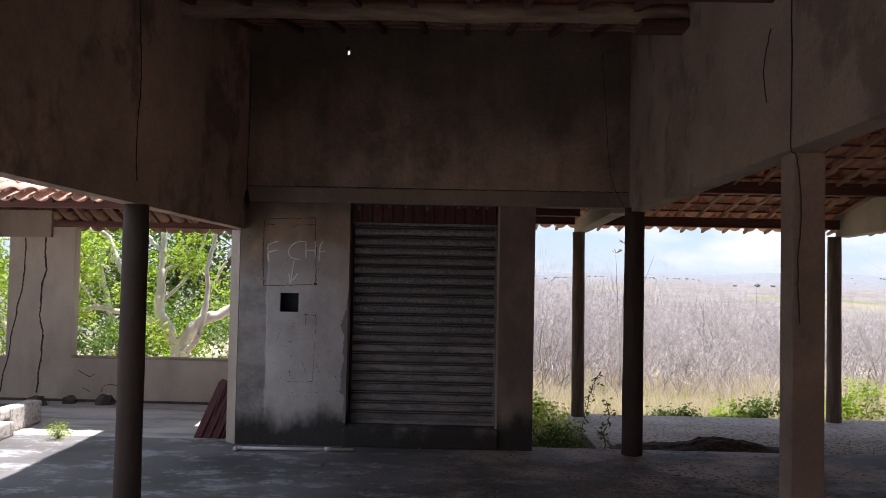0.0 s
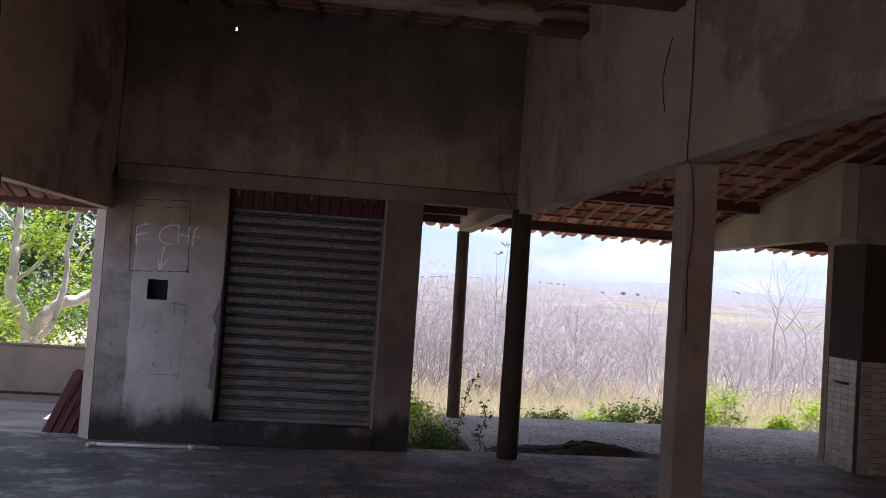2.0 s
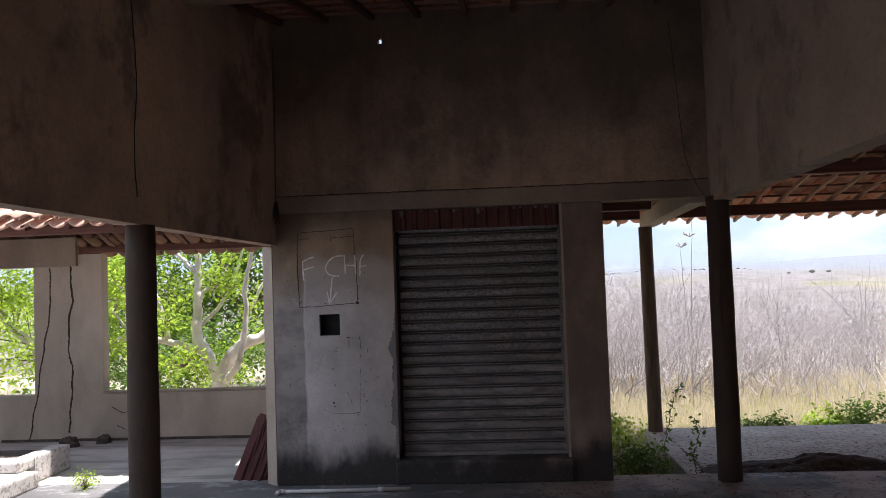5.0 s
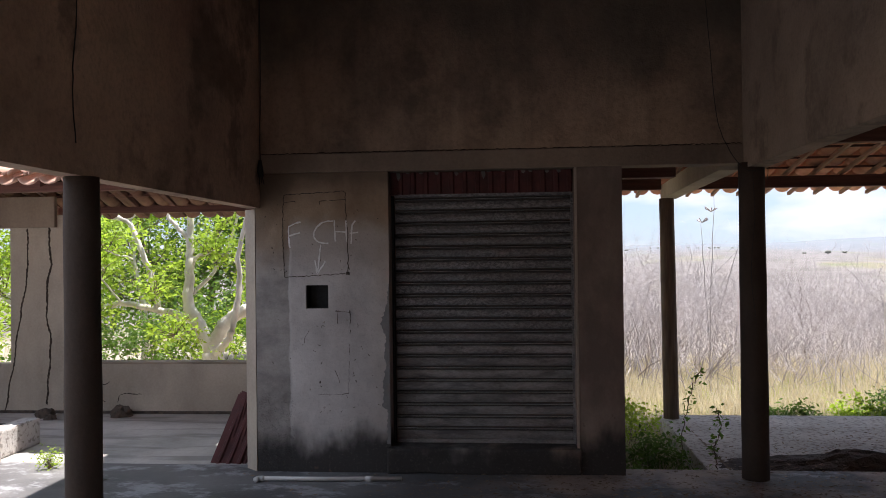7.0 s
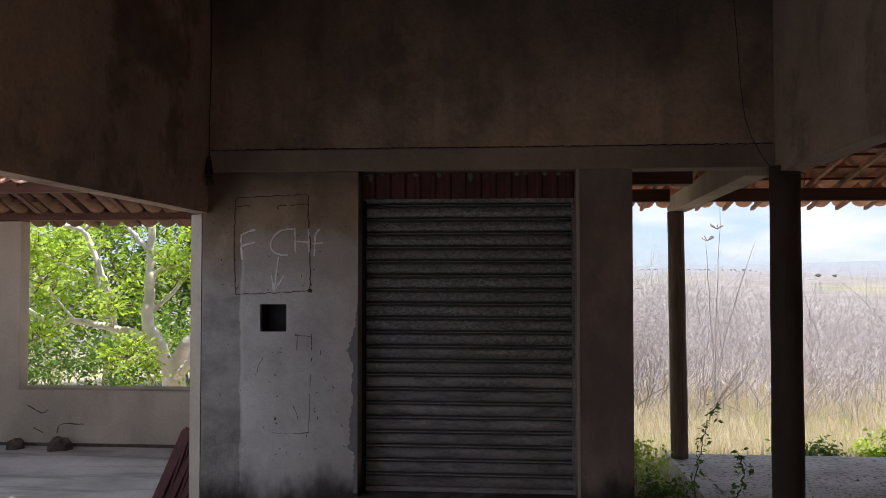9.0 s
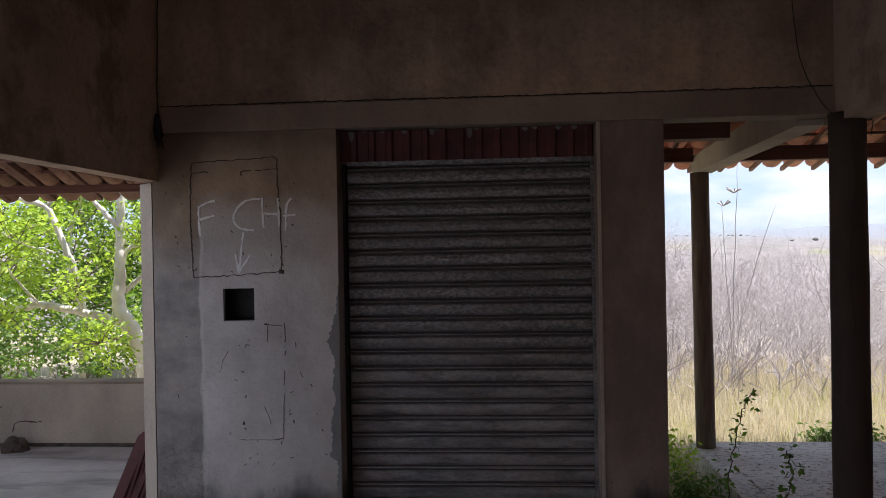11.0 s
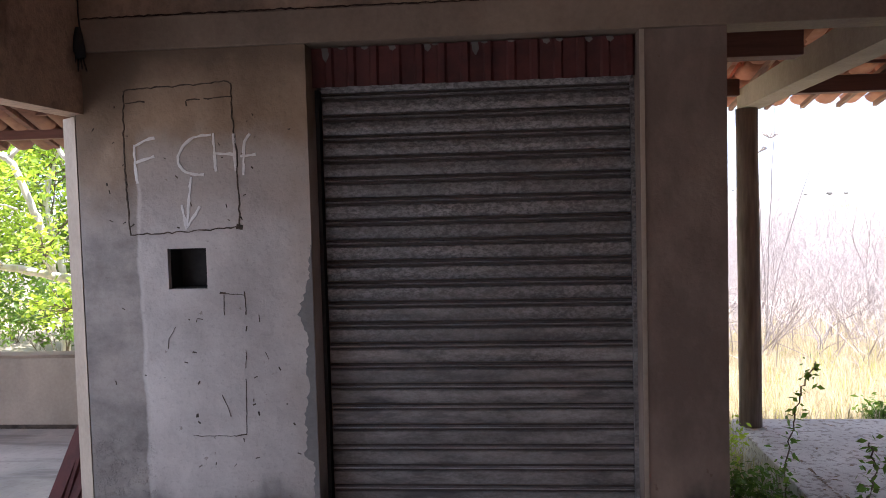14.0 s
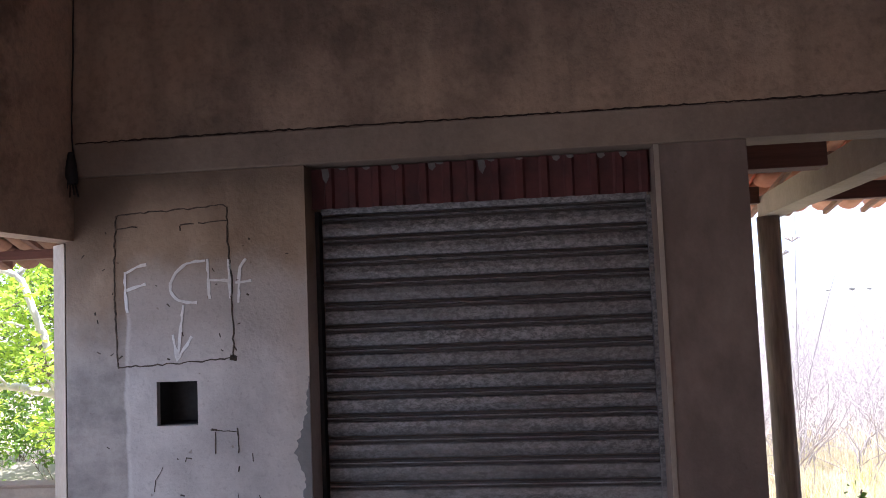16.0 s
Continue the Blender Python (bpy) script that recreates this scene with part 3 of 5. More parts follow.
# ground and hills


def hills(x, y):
    """Height of the ground: a level yard, a dip, then low rolling hills."""
    r, a = math.hypot(x - 2, y - 9), math.atan2(x - 2, y - 9)
    z = -0.45
    if r > 12:
        k = min(1, (r - 12) / 110)
        z -= 13 * k * k * (3 - 2 * k)
    if r > 150:
        k = min(1, (r - 150) / 1500)
        n = noise.fractal(Vector((x / 260, y / 260, 0.3)), 1.0, 2.0, 4)
        z += (30 + 14 * noise.noise(Vector((math.sin(a) * 3, math.cos(a) * 3, 1)))) * k + n * 7 * min(1, r / 600)
    if r > 2000:
        z -= (r - 2000) * 0.02
    for hx, hy, high, wide in ((600, 1380, 15, 95), (800, 1250, 10, 120), (215, 500, 5, 80), (420, 640, 6, 90)):
        z += high * math.exp(-((x - hx) ** 2 + (y - hy) ** 2) / (2 * wide * wide))
    if 8 < r < 60:
        z += 0.25 * noise.noise(Vector((x / 6, y / 6, 2)))
    return z


def ground():
    verts, faces = [], []
    rings, seg = [0.0, 4, 7, 10, 13, 17, 22, 28, 36, 46, 60, 80, 105, 140, 190, 250, 330, 430, 560, 720, 930, 1200, 1500, 1900, 2600, 3400], 180
    for r in rings:
        for s in range(seg):
            a = 2 * math.pi * s / seg
            x, y = 2 + r * math.sin(a), 9 + r * math.cos(a)
            verts.append((x, y, hills(x, y)))
    for i in range(len(rings) - 1):
        for s in range(seg):
            t = (s + 1) % seg
            faces.append((i * seg + s, i * seg + t, (i + 1) * seg + t, (i + 1) * seg + s))
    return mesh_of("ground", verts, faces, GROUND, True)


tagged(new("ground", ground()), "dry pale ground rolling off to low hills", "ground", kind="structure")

# ---------------- roofs ----------------
TILE_W, TILE_L = 0.21, 0.36


def tile_geometry(cover):
    """One half-round clay tile, 12 faces with thickness; cover tiles arch up, channel tiles hang down."""
    v, f = [], []
    n = 6
    for e, (y, k) in enumerate(((0.0, 1.0), (0.42, 0.86))):
        for t in (0.0, 0.014):
            for i in range(n + 1):
                a = math.pi * i / n
                r = 0.092 * k - t
                s = 1 if cover else -1
                v.append((r * math.cos(a), y, s * r * 0.72 * math.sin(a) + (0.02 if cover else 0.035)))
    m = n + 1
    for i in range(n):
        f += [(i, i + 1, 2 * m + i + 1, 2 * m + i), (m + i, 3 * m + i, 3 * m + i + 1, m + i + 1), (i, m + i, m + i + 1, i + 1)]
        f += [(2 * m + i, 2 * m + i + 1, 3 * m + i + 1, 3 * m + i)]
    f += [(0, 2 * m, 3 * m, m), (n, m + n, 3 * m + n, 2 * m + n)]
    return v, f


COVER, CHANNEL = tile_geometry(True), tile_geometry(False)
COVER_ME, CHANNEL_ME = mesh_of("tile", *COVER, TILE, True), mesh_of("tile", *CHANNEL, TILE, True)
PALE_ME = mesh_of("tile", *COVER, TILE_PALE, True), mesh_of("tile", *CHANNEL, TILE_PALE, True)
trng = random.Random(5)


def tile_pose(x, y, z, slope, up):
    """up: +1 where the roof rises along +y, -1 where it rises along -y."""
    m = pose(x + trng.uniform(-.006, .006), y, z + trng.uniform(-.004, .004), 0, 0, trng.uniform(-1.6, 1.6) + (0 if up > 0 else 180))
    return m @ pose(0, 0, 0, math.degrees(math.atan(slope)), 0, 0)


def lay_tiles(parent, x0, x1, y_low, rows, z_low, slope, up, single, stuff, meshes=(COVER_ME, CHANNEL_ME)):
    """Rows of tiles from the low edge upwards; those for which single(x, y) holds are objects of their own."""
    v, f = stuff
    n = int((x1 - x0) / TILE_W)
    for r in range(rows):
        y = y_low + up * r * TILE_L
        z = z_low + r * TILE_L * slope
        for c in range(n + 1):
            for cover in (False, True):
                x = x0 + (c + (0.5 if cover else 0)) * TILE_W
                m = tile_pose(x, y, z + (0.045 if cover else 0.0) + 0.012, slope, up)
                if single(x, y):
                    ob = new("tile", meshes[0] if cover else meshes[1])
                    ob.parent = parent
                    ob.matrix_local = m
                else:
                    base = len(v)
                    src = COVER if cover else CHANNEL
                    v.extend(tuple(m @ Vector(p)) for p in src[0])
                    f.extend(tuple(base + i for i in q) for q in src[1])


def beam_y(bm, x, y0, y1, zf, w, h):
    """A rafter along y under the roof line zf."""
    lo = [(x - w / 2, y0, zf(y0) - h), (x + w / 2, y0, zf(y0) - h), (x + w / 2, y0, zf(y0)), (x - w / 2, y0, zf(y0))]
    hi = [(x - w / 2, y1, zf(y1) - h), (x + w / 2, y1, zf(y1) - h), (x + w / 2, y1, zf(y1)), (x - w / 2, y1, zf(y1))]
    a, b = [bm.verts.new(p) for p in lo], [bm.verts.new(p) for p in hi]
    bm.faces.new(a), bm.faces.new(b[::-1])
    for i in range(4):
        bm.faces.new((a[i], b[i], b[(i + 1) % 4], a[(i + 1) % 4]))
    return bm


# main roof over the hall
main_roof = thing("roof", "dark clay tile roof on rafters over the hall", "roof", kind="structure")
stuff = ([], [])
# the last rows are an unseen overhang, added to shade the porch floor
lay_tiles(main_roof, XL - 0.56, XR + 0.3, Y_EAVE, 31, ROOF(Y_EAVE) + 0.05, 0.20, 1, lambda x, y: False, stuff)
ob = part("tiles", mesh_of("tiles", *stuff, TILE_STUFF, True), None, main_roof)
tagged(ob, kind="stuff")
for i in range(10):
    x = XL + 0.1 + i * 0.42
    part("rafter", beam_y(bmesh.new(), x, Y_EAVE + 0.1, 8.58, lambda y: ROOF(y) + 0.0, 0.045, 0.05), WOOD_DARK, main_roof)
for i in range(27):
    y = -1.2 + i * 0.37
    part("batten", box(XL - 0.3, XR + 0.3, y, y + 0.035, ROOF(y) + 0.002, ROOF(y) + 0.022), WOOD_RAFTER, main_roof)


def log_beam(name, y, z, r, label):
    pts = smooth_line([(XL - 0.05, y, z), (0.4, y + 0.03, z + 0.012), (1.6, y - 0.02, z - 0.012), (2.6, y + 0.02, z + 0.01), (XR + 0.05, y, z)], 5, 0.004)
    return tagged(new(name, tube_mesh(name, pts, [r * (1 + 0.06 * math.sin(i * 1.3)) for i in range(len(pts))], LOG, 12)), label, "beam", kind="structure")


log_beam("trim_log", 6.58, 3.735, 0.075, "rough pale log carrying the rafters")
structure("trim_tie", box(XL + 0.003, XR - 0.003, 4.70, 4.84, 3.235, 3.40, 0.008), WOOD_DARK, "dark squared timber across the hall", "beam")
structure("trim_tie_front", box(XL + 0.003, XR - 0.003, 2.2, 2.34, 2.68, 2.88, 0.008), WOOD_DARK, "dark squared timber across the hall", "beam")
structure("trim_corbel", box(XR - 0.36, XR - 0.003, 6.46, 6.70, 3.61, 3.665, 0.006), WOOD_DARK, "dark timber pad under the log's end", "beam")

# side wing roof
wing_roof = thing("roof", "low clay tile roof on dark purlins over the outer slab", "roof", kind="structure")
stuff = ([], [])
lay_tiles(wing_roof, 3.62, 12.6, 12.46, 21, WING(12.46) + 0.05, 0.19, -1, lambda x, y: x < 6.75 and y > 8.9, stuff)
lay_tiles(wing_roof, 3.62, 12.6, -1.8, 19, WING(5) - 0.19 * 6.8 + 0.05, 0.19, 1, lambda x, y: False, stuff)
lay_tiles(wing_roof, -0.4, 3.60, 12.46, 10, WING(12.46) + 0.05, 0.19, -1, lambda x, y: False, stuff)
ob = part("tiles", mesh_of("tiles", *stuff, TILE_STUFF, True), None, wing_roof)
tagged(ob, kind="stuff")
for i in range(42):
    x = -0.2 + i * 0.3
    part("rafter", beam_y(bmesh.new(), x, 8.83 if x < 3.6 else 5.0, 12.30, lambda y: WING(y) - 0.006, 0.034, 0.036), WOOD_RAFTER, wing_roof)
for i in range(19):
    y = 5.2 + i * 0.36
    part("batten", box(3.6, 12.4, y, y + 0.035, WING(y) - 0.004, WING(y) + 0.016), WOOD_DARK, wing_roof)
structure("trim_plate_out", box(3.43, 12.5, 11.38, 11.49, 2.45, 2.575, 0.006), WOOD_DARK, "dark timber wall plate above the posts", "beam")
structure("trim_plate_short", box(2.2, 3.24, 11.38, 11.49, 2.45, 2.575, 0.006), WOOD_DARK, "dark timber wall plate above the opening", "beam")
structure("trim_purlin_out", box(3.58, 6.715, 10.02, 10.14, 2.76, 2.90, 0.006), WOOD_DARK, "dark timber purlin under the wing roof", "beam")
structure("trim_purlin_short", box(2.2, 3.0, 9.25, 9.40, 2.395, 2.53, 0.006), WOOD_DARK, "dark timber purlin beside the opening", "beam")

# porch roof: two slopes
porch_roof = thing("roof", "sunlit clay tile roof of the porch", "roof", kind="structure")
stuff = ([], [])
P_SL = 0.32
lay_tiles(porch_roof, -8.6, -0.75, 9.35, 4, 2.47, P_SL, 1, lambda x, y: x > -5.2, stuff, PALE_ME)
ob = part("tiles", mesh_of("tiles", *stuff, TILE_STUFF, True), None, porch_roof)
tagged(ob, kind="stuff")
# rear slope, in the tile copy darkened for shade
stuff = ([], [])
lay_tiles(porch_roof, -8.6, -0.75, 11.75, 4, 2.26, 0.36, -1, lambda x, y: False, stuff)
ob = part("tiles", mesh_of("tiles", *stuff, TILE_SHADED, True), None, porch_roof, "clay tiles painted darker for the shade under the porch")
tagged(ob, kind="stuff")
for y, z in ((10.05, 2.66), (10.45, 2.79), (11.15, 2.47), (11.45, 2.36)):
    part("batten", box(-8.6, -0.76, y, y + 0.05, z, z + 0.03), WOOD_DARK, porch_roof)
part("eave_beam", box(-8.8, -0.75, 9.52, 9.60, 2.40, 2.49, 0.006), WOOD_DARK, porch_roof)
for i in range(17):
    x = -8.5 + i * 0.47
    part("rafter", beam_y(bmesh.new(), x, 9.40, 10.75, lambda y: 2.47 + P_SL * (y - 9.35) + 0.01, 0.05, 0.06), WOOD_DARK, porch_roof)
    part("rafter", beam_y(bmesh.new(), x, 10.75, 11.70, lambda y: 2.26 + 0.36 * (11.75 - y) + 0.03, 0.05, 0.06), WOOD_DARK, porch_roof)

# ---------------- the roller shutter ----------------
shutter = thing("roller_shutter", "closed galvanised roller shutter, dull and scratched, set in the wall", "shutter", (1.345, 8.775, 0.21))
SL_H = 0.099


def slat_mesh():
    prof = [(0.010, 0.0), (0.002, 0.0015), (-0.001, 0.005), (-0.004, 0.022), (-0.005, 0.036), (-0.003, 0.060), (0.0, 0.0645), (0.008, 0.0665), (0.0085, 0.0755),
            (-0.003, 0.0765), (-0.009, 0.079), (-0.0105, 0.082), (-0.009, 0.085), (-0.003, 0.0875), (0.006, 0.089), (0.006, 0.0965)]
    v, f = [], []
    for x in (-0.715, 0.73):
        for y, z in prof:
            v.append((x, y, z))
        for y, z in prof:
            v.append((x, y + 0.003, z))
    n = len(prof)
    for i in range(n - 1):
        f += [(i, 2 * n + i, 2 * n + i + 1, i + 1), (n + i, n + i + 1, 3 * n + i + 1, 3 * n + i)]
    me = mesh_of("slat", v, f, ZINC)
    me.materials.append(ZINC_GLINT)
    me.materials.append(ZINC_GROOVE)
    for i, p in enumerate(me.polygons):
        k = i // 2
        # 1: painted rib highlight, 2: painted groove shade
        p.material_index = 1 if k == 11 else 2 if k in (7, 8, 14) else 0
    return me


SLAT = slat_mesh()
for i in range(21):
    s = new("slat", SLAT)
    s.parent = shutter
    s.location = (trng.uniform(-.003, .003), trng.uniform(-.002, .002), 0.033 + i * SL_H)
    s.rotation_euler = (trng.uniform(-0.012, 0.012), trng.uniform(-0.0015, 0.0015), 0)
part("bottom_rail", box(-0.715, 0.73, -0.02, 0.015, 0.0, 0.033, 0.004), ZINC, shutter)
# the left rail is painted black for the shade in its recess
for sx in (-0.742, 0.722):
    part("guide_rail", box(sx, sx + 0.018, -0.03, 0.03, 0.0, 2.03), BLACK if sx < 0 else ZINC, shutter)


def ribbed_sheet(width, height, ribs, depth):
    """A trapezoid-ribbed metal sheet standing in the xz plane, with thickness."""
    xs, ys = [], []
    step = width / ribs
    for i in range(ribs):
        for fx, fy in ((0, 0), (0.55, 0), (0.65, -depth), (0.9, -depth)):
            xs.append((i + fx) * step), ys.append(fy)
    xs.append(width), ys.append(0)
    n = len(xs)
    v = [(x, y + t, z) for z in (0, height) for t in (0, 0.002) for x, y in zip(xs, ys)]
    f = []
    for i in range(n - 1):
        f += [(i, i + 1, 2 * n + i + 1, 2 * n + i), (n + i, 3 * n + i, 3 * n + i + 1, n + i + 1), (i, n + i, n + i + 1, i + 1), (2 * n + i, 2 * n + i + 1, 3 * n + i + 1, 3 * n + i)]
    return v, f


fascia = thing("ribbed_fascia", "dark red ribbed sheet with flaked paint above the shutter", "metal sheet", (0.605, 8.70, 2.245))
part("sheet", mesh_of("sheet", *ribbed_sheet(1.475, 0.18, 14, 0.014), RED_SHEET), None, fascia)
for i in range(13):
    x = 0.05 + i * 0.108 + trng.uniform(-.05, .05)
    h = trng.choice((0.012, 0.02, 0.03, 0.07)) * trng.uniform(0.8, 1.3)
    v = [(x + dx, -0.0165, 0.178 - dz) for dx, dz in ((0, 0), (0.03, 0), (0.036, h * .5), (0.02, h), (0.006, h * .7))]
    v += [(a, b + 0.002, c) for a, b, c in v]
    part("paint_flake", mesh_of("flake", v, [(0, 1, 2, 3, 4), (9, 8, 7, 6, 5), *[(i, i + 5, (i + 1) % 5 + 5, (i + 1) % 5) for i in range(5)]], CEMENT), None, fascia, "grey flaked paint")

# broken plaster edge beside the shutter


def ragged_strip(x0, x1, z0, z1, y, steps, seed):
    r = random.Random(seed)
    bm = bmesh.new()
    left, right = [], []
    for i in range(steps + 1):
        z = z0 + (z1 - z0) * i / steps
        left.append((x0 + 0.02 * noise.noise(Vector((z * 9, seed, 0))) + r.uniform(-0.006, 0.006) - (0.012 if r.random() < 0.15 else 0), z))
        right.append((x1, z))
    fr = [[bm.verts.new((x, yy, z)) for x, z in left + right[::-1]] for yy in (y - 0.004, y + 0.001)]
    m = len(fr[0])
    for i in range(steps):
        for lay in fr:
            bm.faces.new((lay[i], lay[i + 1], lay[m - 2 - i], lay[m - 1 - i]))
    for i in range(m):
        bm.faces.new((fr[0][i], fr[1][i], fr[1][(i + 1) % m], fr[0][(i + 1) % m]))
    return bm



def broken_edge():
    """Bare cement where the skim has fallen off along the shutter's reveal, with a bitten outline."""
    outline = [(0.597, 1.52), (0.578, 1.365), (0.529, 1.198), (0.548, 1.128), (0.568, 1.10), (0.554, 0.918), (0.567, 0.875), (0.54, 0.72), (0.55, 0.607), (0.531, 0.536), (0.575, 0.505), (0.576, 0.338), (0.57, 0.22)]
    r = random.Random(3)
    left = []
    for (xa, za), (xb, zb) in zip(outline, outline[1:]):
        k = max(2, int((za - zb) / 0.012))
        left += [(xa + (xb - xa) * i / k + 0.007 * noise.noise(Vector((za * 40 + i, 3, 0))) + r.uniform(-0.008, 0.006), za + (zb - za) * i / k) for i in range(k)]
    bm = bmesh.new()
    rows = [[bm.verts.new((x, WALL_Y - d, z)) for x, d in ((x0, -0.001), (x0 + 0.004, 0.0045 + 0.001 * r.random()), (0.599, 0.004), (0.599, -0.001))] for x0, z in left]
    for a, b in zip(rows, rows[1:]):
        for i in range(3):
            bm.faces.new((a[i], a[i + 1], b[i + 1], b[i]))
    return bm


structure("trim_broken_edge", broken_edge(), CEMENT, "broken plaster edge beside the shutter", "plaster")
structure("trim_shutter_reveal", box(2.087, 2.108, WALL_Y - 0.006, WALL_Y + 0.10, 0.21, 2.43, 0.002), PLASTER_PALE, "pale plaster edge beside the shutter", "plaster")

# chalk writing and scratched lines: flat strokes on the wall


def stroke(pts, w, y=WALL_Y, jag=0.0, seed=1):
    r = random.Random(seed)
    bm = bmesh.new()
    P = [Vector((x, 0, z)) for x, z in pts]
    dense = []
    for a, b in zip(P, P[1:]):
        k = max(1, int((b - a).length / 0.02))
        dense += [a.lerp(b, i / k) for i in range(k)]
    dense.append(P[-1])
    rows = []
    for i, p in enumerate(dense):
        d = (dense[min(i + 1, len(dense) - 1)] - dense[max(i - 1, 0)]).normalized()
        nrm = Vector((-d.z, 0, d.x))
        ww = w * r.uniform(0.55, 1.15) / 2
        o = nrm * r.uniform(-jag, jag)
        rows.append([bm.verts.new((p + o + nrm * s * ww) + Vector((0, yy, 0))) for s, yy in ((-1, y - 0.003), (1, y - 0.003), (1, y + 0.001), (-1, y + 0.001))])
    for a, b in zip(rows, rows[1:]):
        for i in range(4):
            bm.faces.new((a[i], a[(i + 1) % 4], b[(i + 1) % 4], b[i]))
    bm.faces.new(rows[0]), bm.faces.new(rows[-1][::-1])
    return bm


arc = [(p.x, p.z) for p in smooth_line([(0.148, 0, 2.036), (0.062, 0, 2.025), (0.0, 0, 1.97), (-0.012, 0, 1.912), (0.022, 0, 1.866), (0.107, 0, 1.854)], 4)]
writing = thing("chalk_writing", "white chalk capitals and a down arrow on the plaster wall", "writing", (0, 0, 0))
for nm, lines in (("letter_f", [[(-0.222, 2.002), (-0.222, 1.91), (-0.214, 1.822)], [(-0.224, 1.995), (-0.17, 2.02), (-0.122, 2.031)], [(-0.217, 1.918), (-0.126, 1.945)]]),
                  ("letter_c", [arc]),
                  ("letter_h", [[(0.157, 2.043), (0.164, 1.867)], [(0.162, 1.952), (0.256, 1.942)], [(0.252, 2.038), (0.258, 1.866)]]),
                  ("letter_f", [[(0.294, 1.846), (0.298, 1.95), (0.303, 2.0), (0.332, 2.035)], [(0.282, 1.935), (0.355, 1.939)]]),
                  ("arrow", [[(0.044, 1.845), (0.03, 1.74), (0.016, 1.62)], [(-0.005, 1.719), (0.012, 1.606), (0.081, 1.708)]])):
    bm = bmesh.new()
    for i, ln in enumerate(lines):
        tmp = bpy.data.meshes.new("line")
        b2 = stroke(ln, 0.014, jag=0.002, seed=i + 3)
        b2.to_mesh(tmp)
        b2.free()
        bm.from_mesh(tmp)
        bpy.data.meshes.remove(tmp)
    part(nm, bm, CHALK, writing)

scratch = thing("scratched_square", "dark scored square outline on the plaster wall", "scratch", (0, 0, 0))
for i, ln in enumerate(([(-0.262, 2.245), (-0.25, 2.256), (-0.007, 2.263), (0.235, 2.276), (0.25, 2.266)], [(-0.262, 2.245), (-0.271, 2.055), (-0.27, 1.797), (-0.26, 1.585)],
                        [(0.266, 1.609), (0.003, 1.592), (-0.26, 1.585)], [(0.25, 2.266), (0.25, 2.114), (0.264, 1.961), (0.266, 1.609)],
                        [(-0.257, 2.196), (-0.163, 2.199)], [(0.036, 2.195), (0.10, 2.199)], [(0.12, 2.20), (0.254, 2.206)], [(0.036, 2.195), (0.04, 2.172)])):
    part("score_line", stroke(ln, 0.0065, jag=0.004, seed=i), SCRATCH, scratch)
part("knot", stroke([(0.25, 1.612), (0.28, 1.606)], 0.035, seed=8), SCRATCH, scratch)
marks = thing("scratch_marks", "small dark scratches and chips on the plaster wall", "scratch", (0, 0, 0))
for w, ln in ((5, [(0.155, 1.302), (0.277, 1.293)]), (5, [(0.176, 1.295), (0.175, 1.20)]), (6, [(0.277, 1.31), (0.279, 1.202)]), (6, [(0.282, 1.148), (0.277, 1.124)]), (3, [(0.273, 1.033), (0.268, 0.95)]),
              (2.5, [(0.268, 0.90), (0.26, 0.635)]), (6, [(0.26, 0.637), (0.206, 0.63)]), (2.5, [(0.206, 0.63), (0.002, 0.63)]), (4, [(0.038, 1.17), (0.045, 1.188), (0.07, 1.183)]),
              (3, [(-0.062, 1.147), (-0.096, 1.093), (-0.103, 1.044)]), (3.5, [(0.149, 0.825), (0.176, 0.771), (0.187, 0.721)]), (18, [(0.026, 0.737), (0.027, 0.719)]), (4, [(0.342, 1.201), (0.343, 1.166)]),
              (3, [(0.366, 1.025), (0.379, 0.99)]), (14, [(0.16, 1.306), (0.185, 1.304)])):
    part("scratch", stroke(ln, w * 0.00075, jag=0.002, seed=20 + int(w * 7)), SCRATCH, marks)
chips = random.Random(77)
for _ in range(46):
    x, z = chips.uniform(-0.45, 0.52), chips.choice((chips.uniform(0.45, 1.3), chips.uniform(1.6, 2.2)))
    a, ln = chips.uniform(0, 6.28), chips.uniform(0.006, 0.02)
    part("chip", stroke([(x, z), (x + ln * math.cos(a), z + ln * math.sin(a))], chips.uniform(0.003, 0.0065), seed=int(x * 999)), SCRATCH, marks)

structure("trim_beam_crack", stroke([(-0.45, 2.588), (0.6, 2.590), (1.8, 2.587), (3.38, 2.590)], 0.008, WALL_Y, 0.003, 31), CRACK, "dark crack along the top of the beam", "crack")

# square hole in the wall; an added black lining paints the shade inside
niche = thing("shaded_niche", "small square hole in the plaster, lined black for its shade", "niche", (0.0075, 8.60, 1.42))
for nm, dims in (("back", (-0.0915, 0.0915, 0.15, 0.16, -0.094, 0.094)), ("side", (-0.0915, -0.0885, 0.03, 0.149, -0.094, 0.094)), ("side", (0.0885, 0.0915, 0.03, 0.149, -0.094, 0.094)),
                 ("top", (-0.088, 0.088, 0.03, 0.149, 0.091, 0.094)), ("bottom", (-0.088, 0.088, 0.03, 0.149, -0.094, -0.091))):
    part(nm, box(*dims), BLACK, niche)

# ---------------- cables ----------------


def cable(label, pts, r=0.006, steps=6):
    r *= 0.55
    return tagged(new("cable", tube_mesh("cable", smooth_line(pts, steps, 0.002), r, BLACK, 6)), label, "cable")


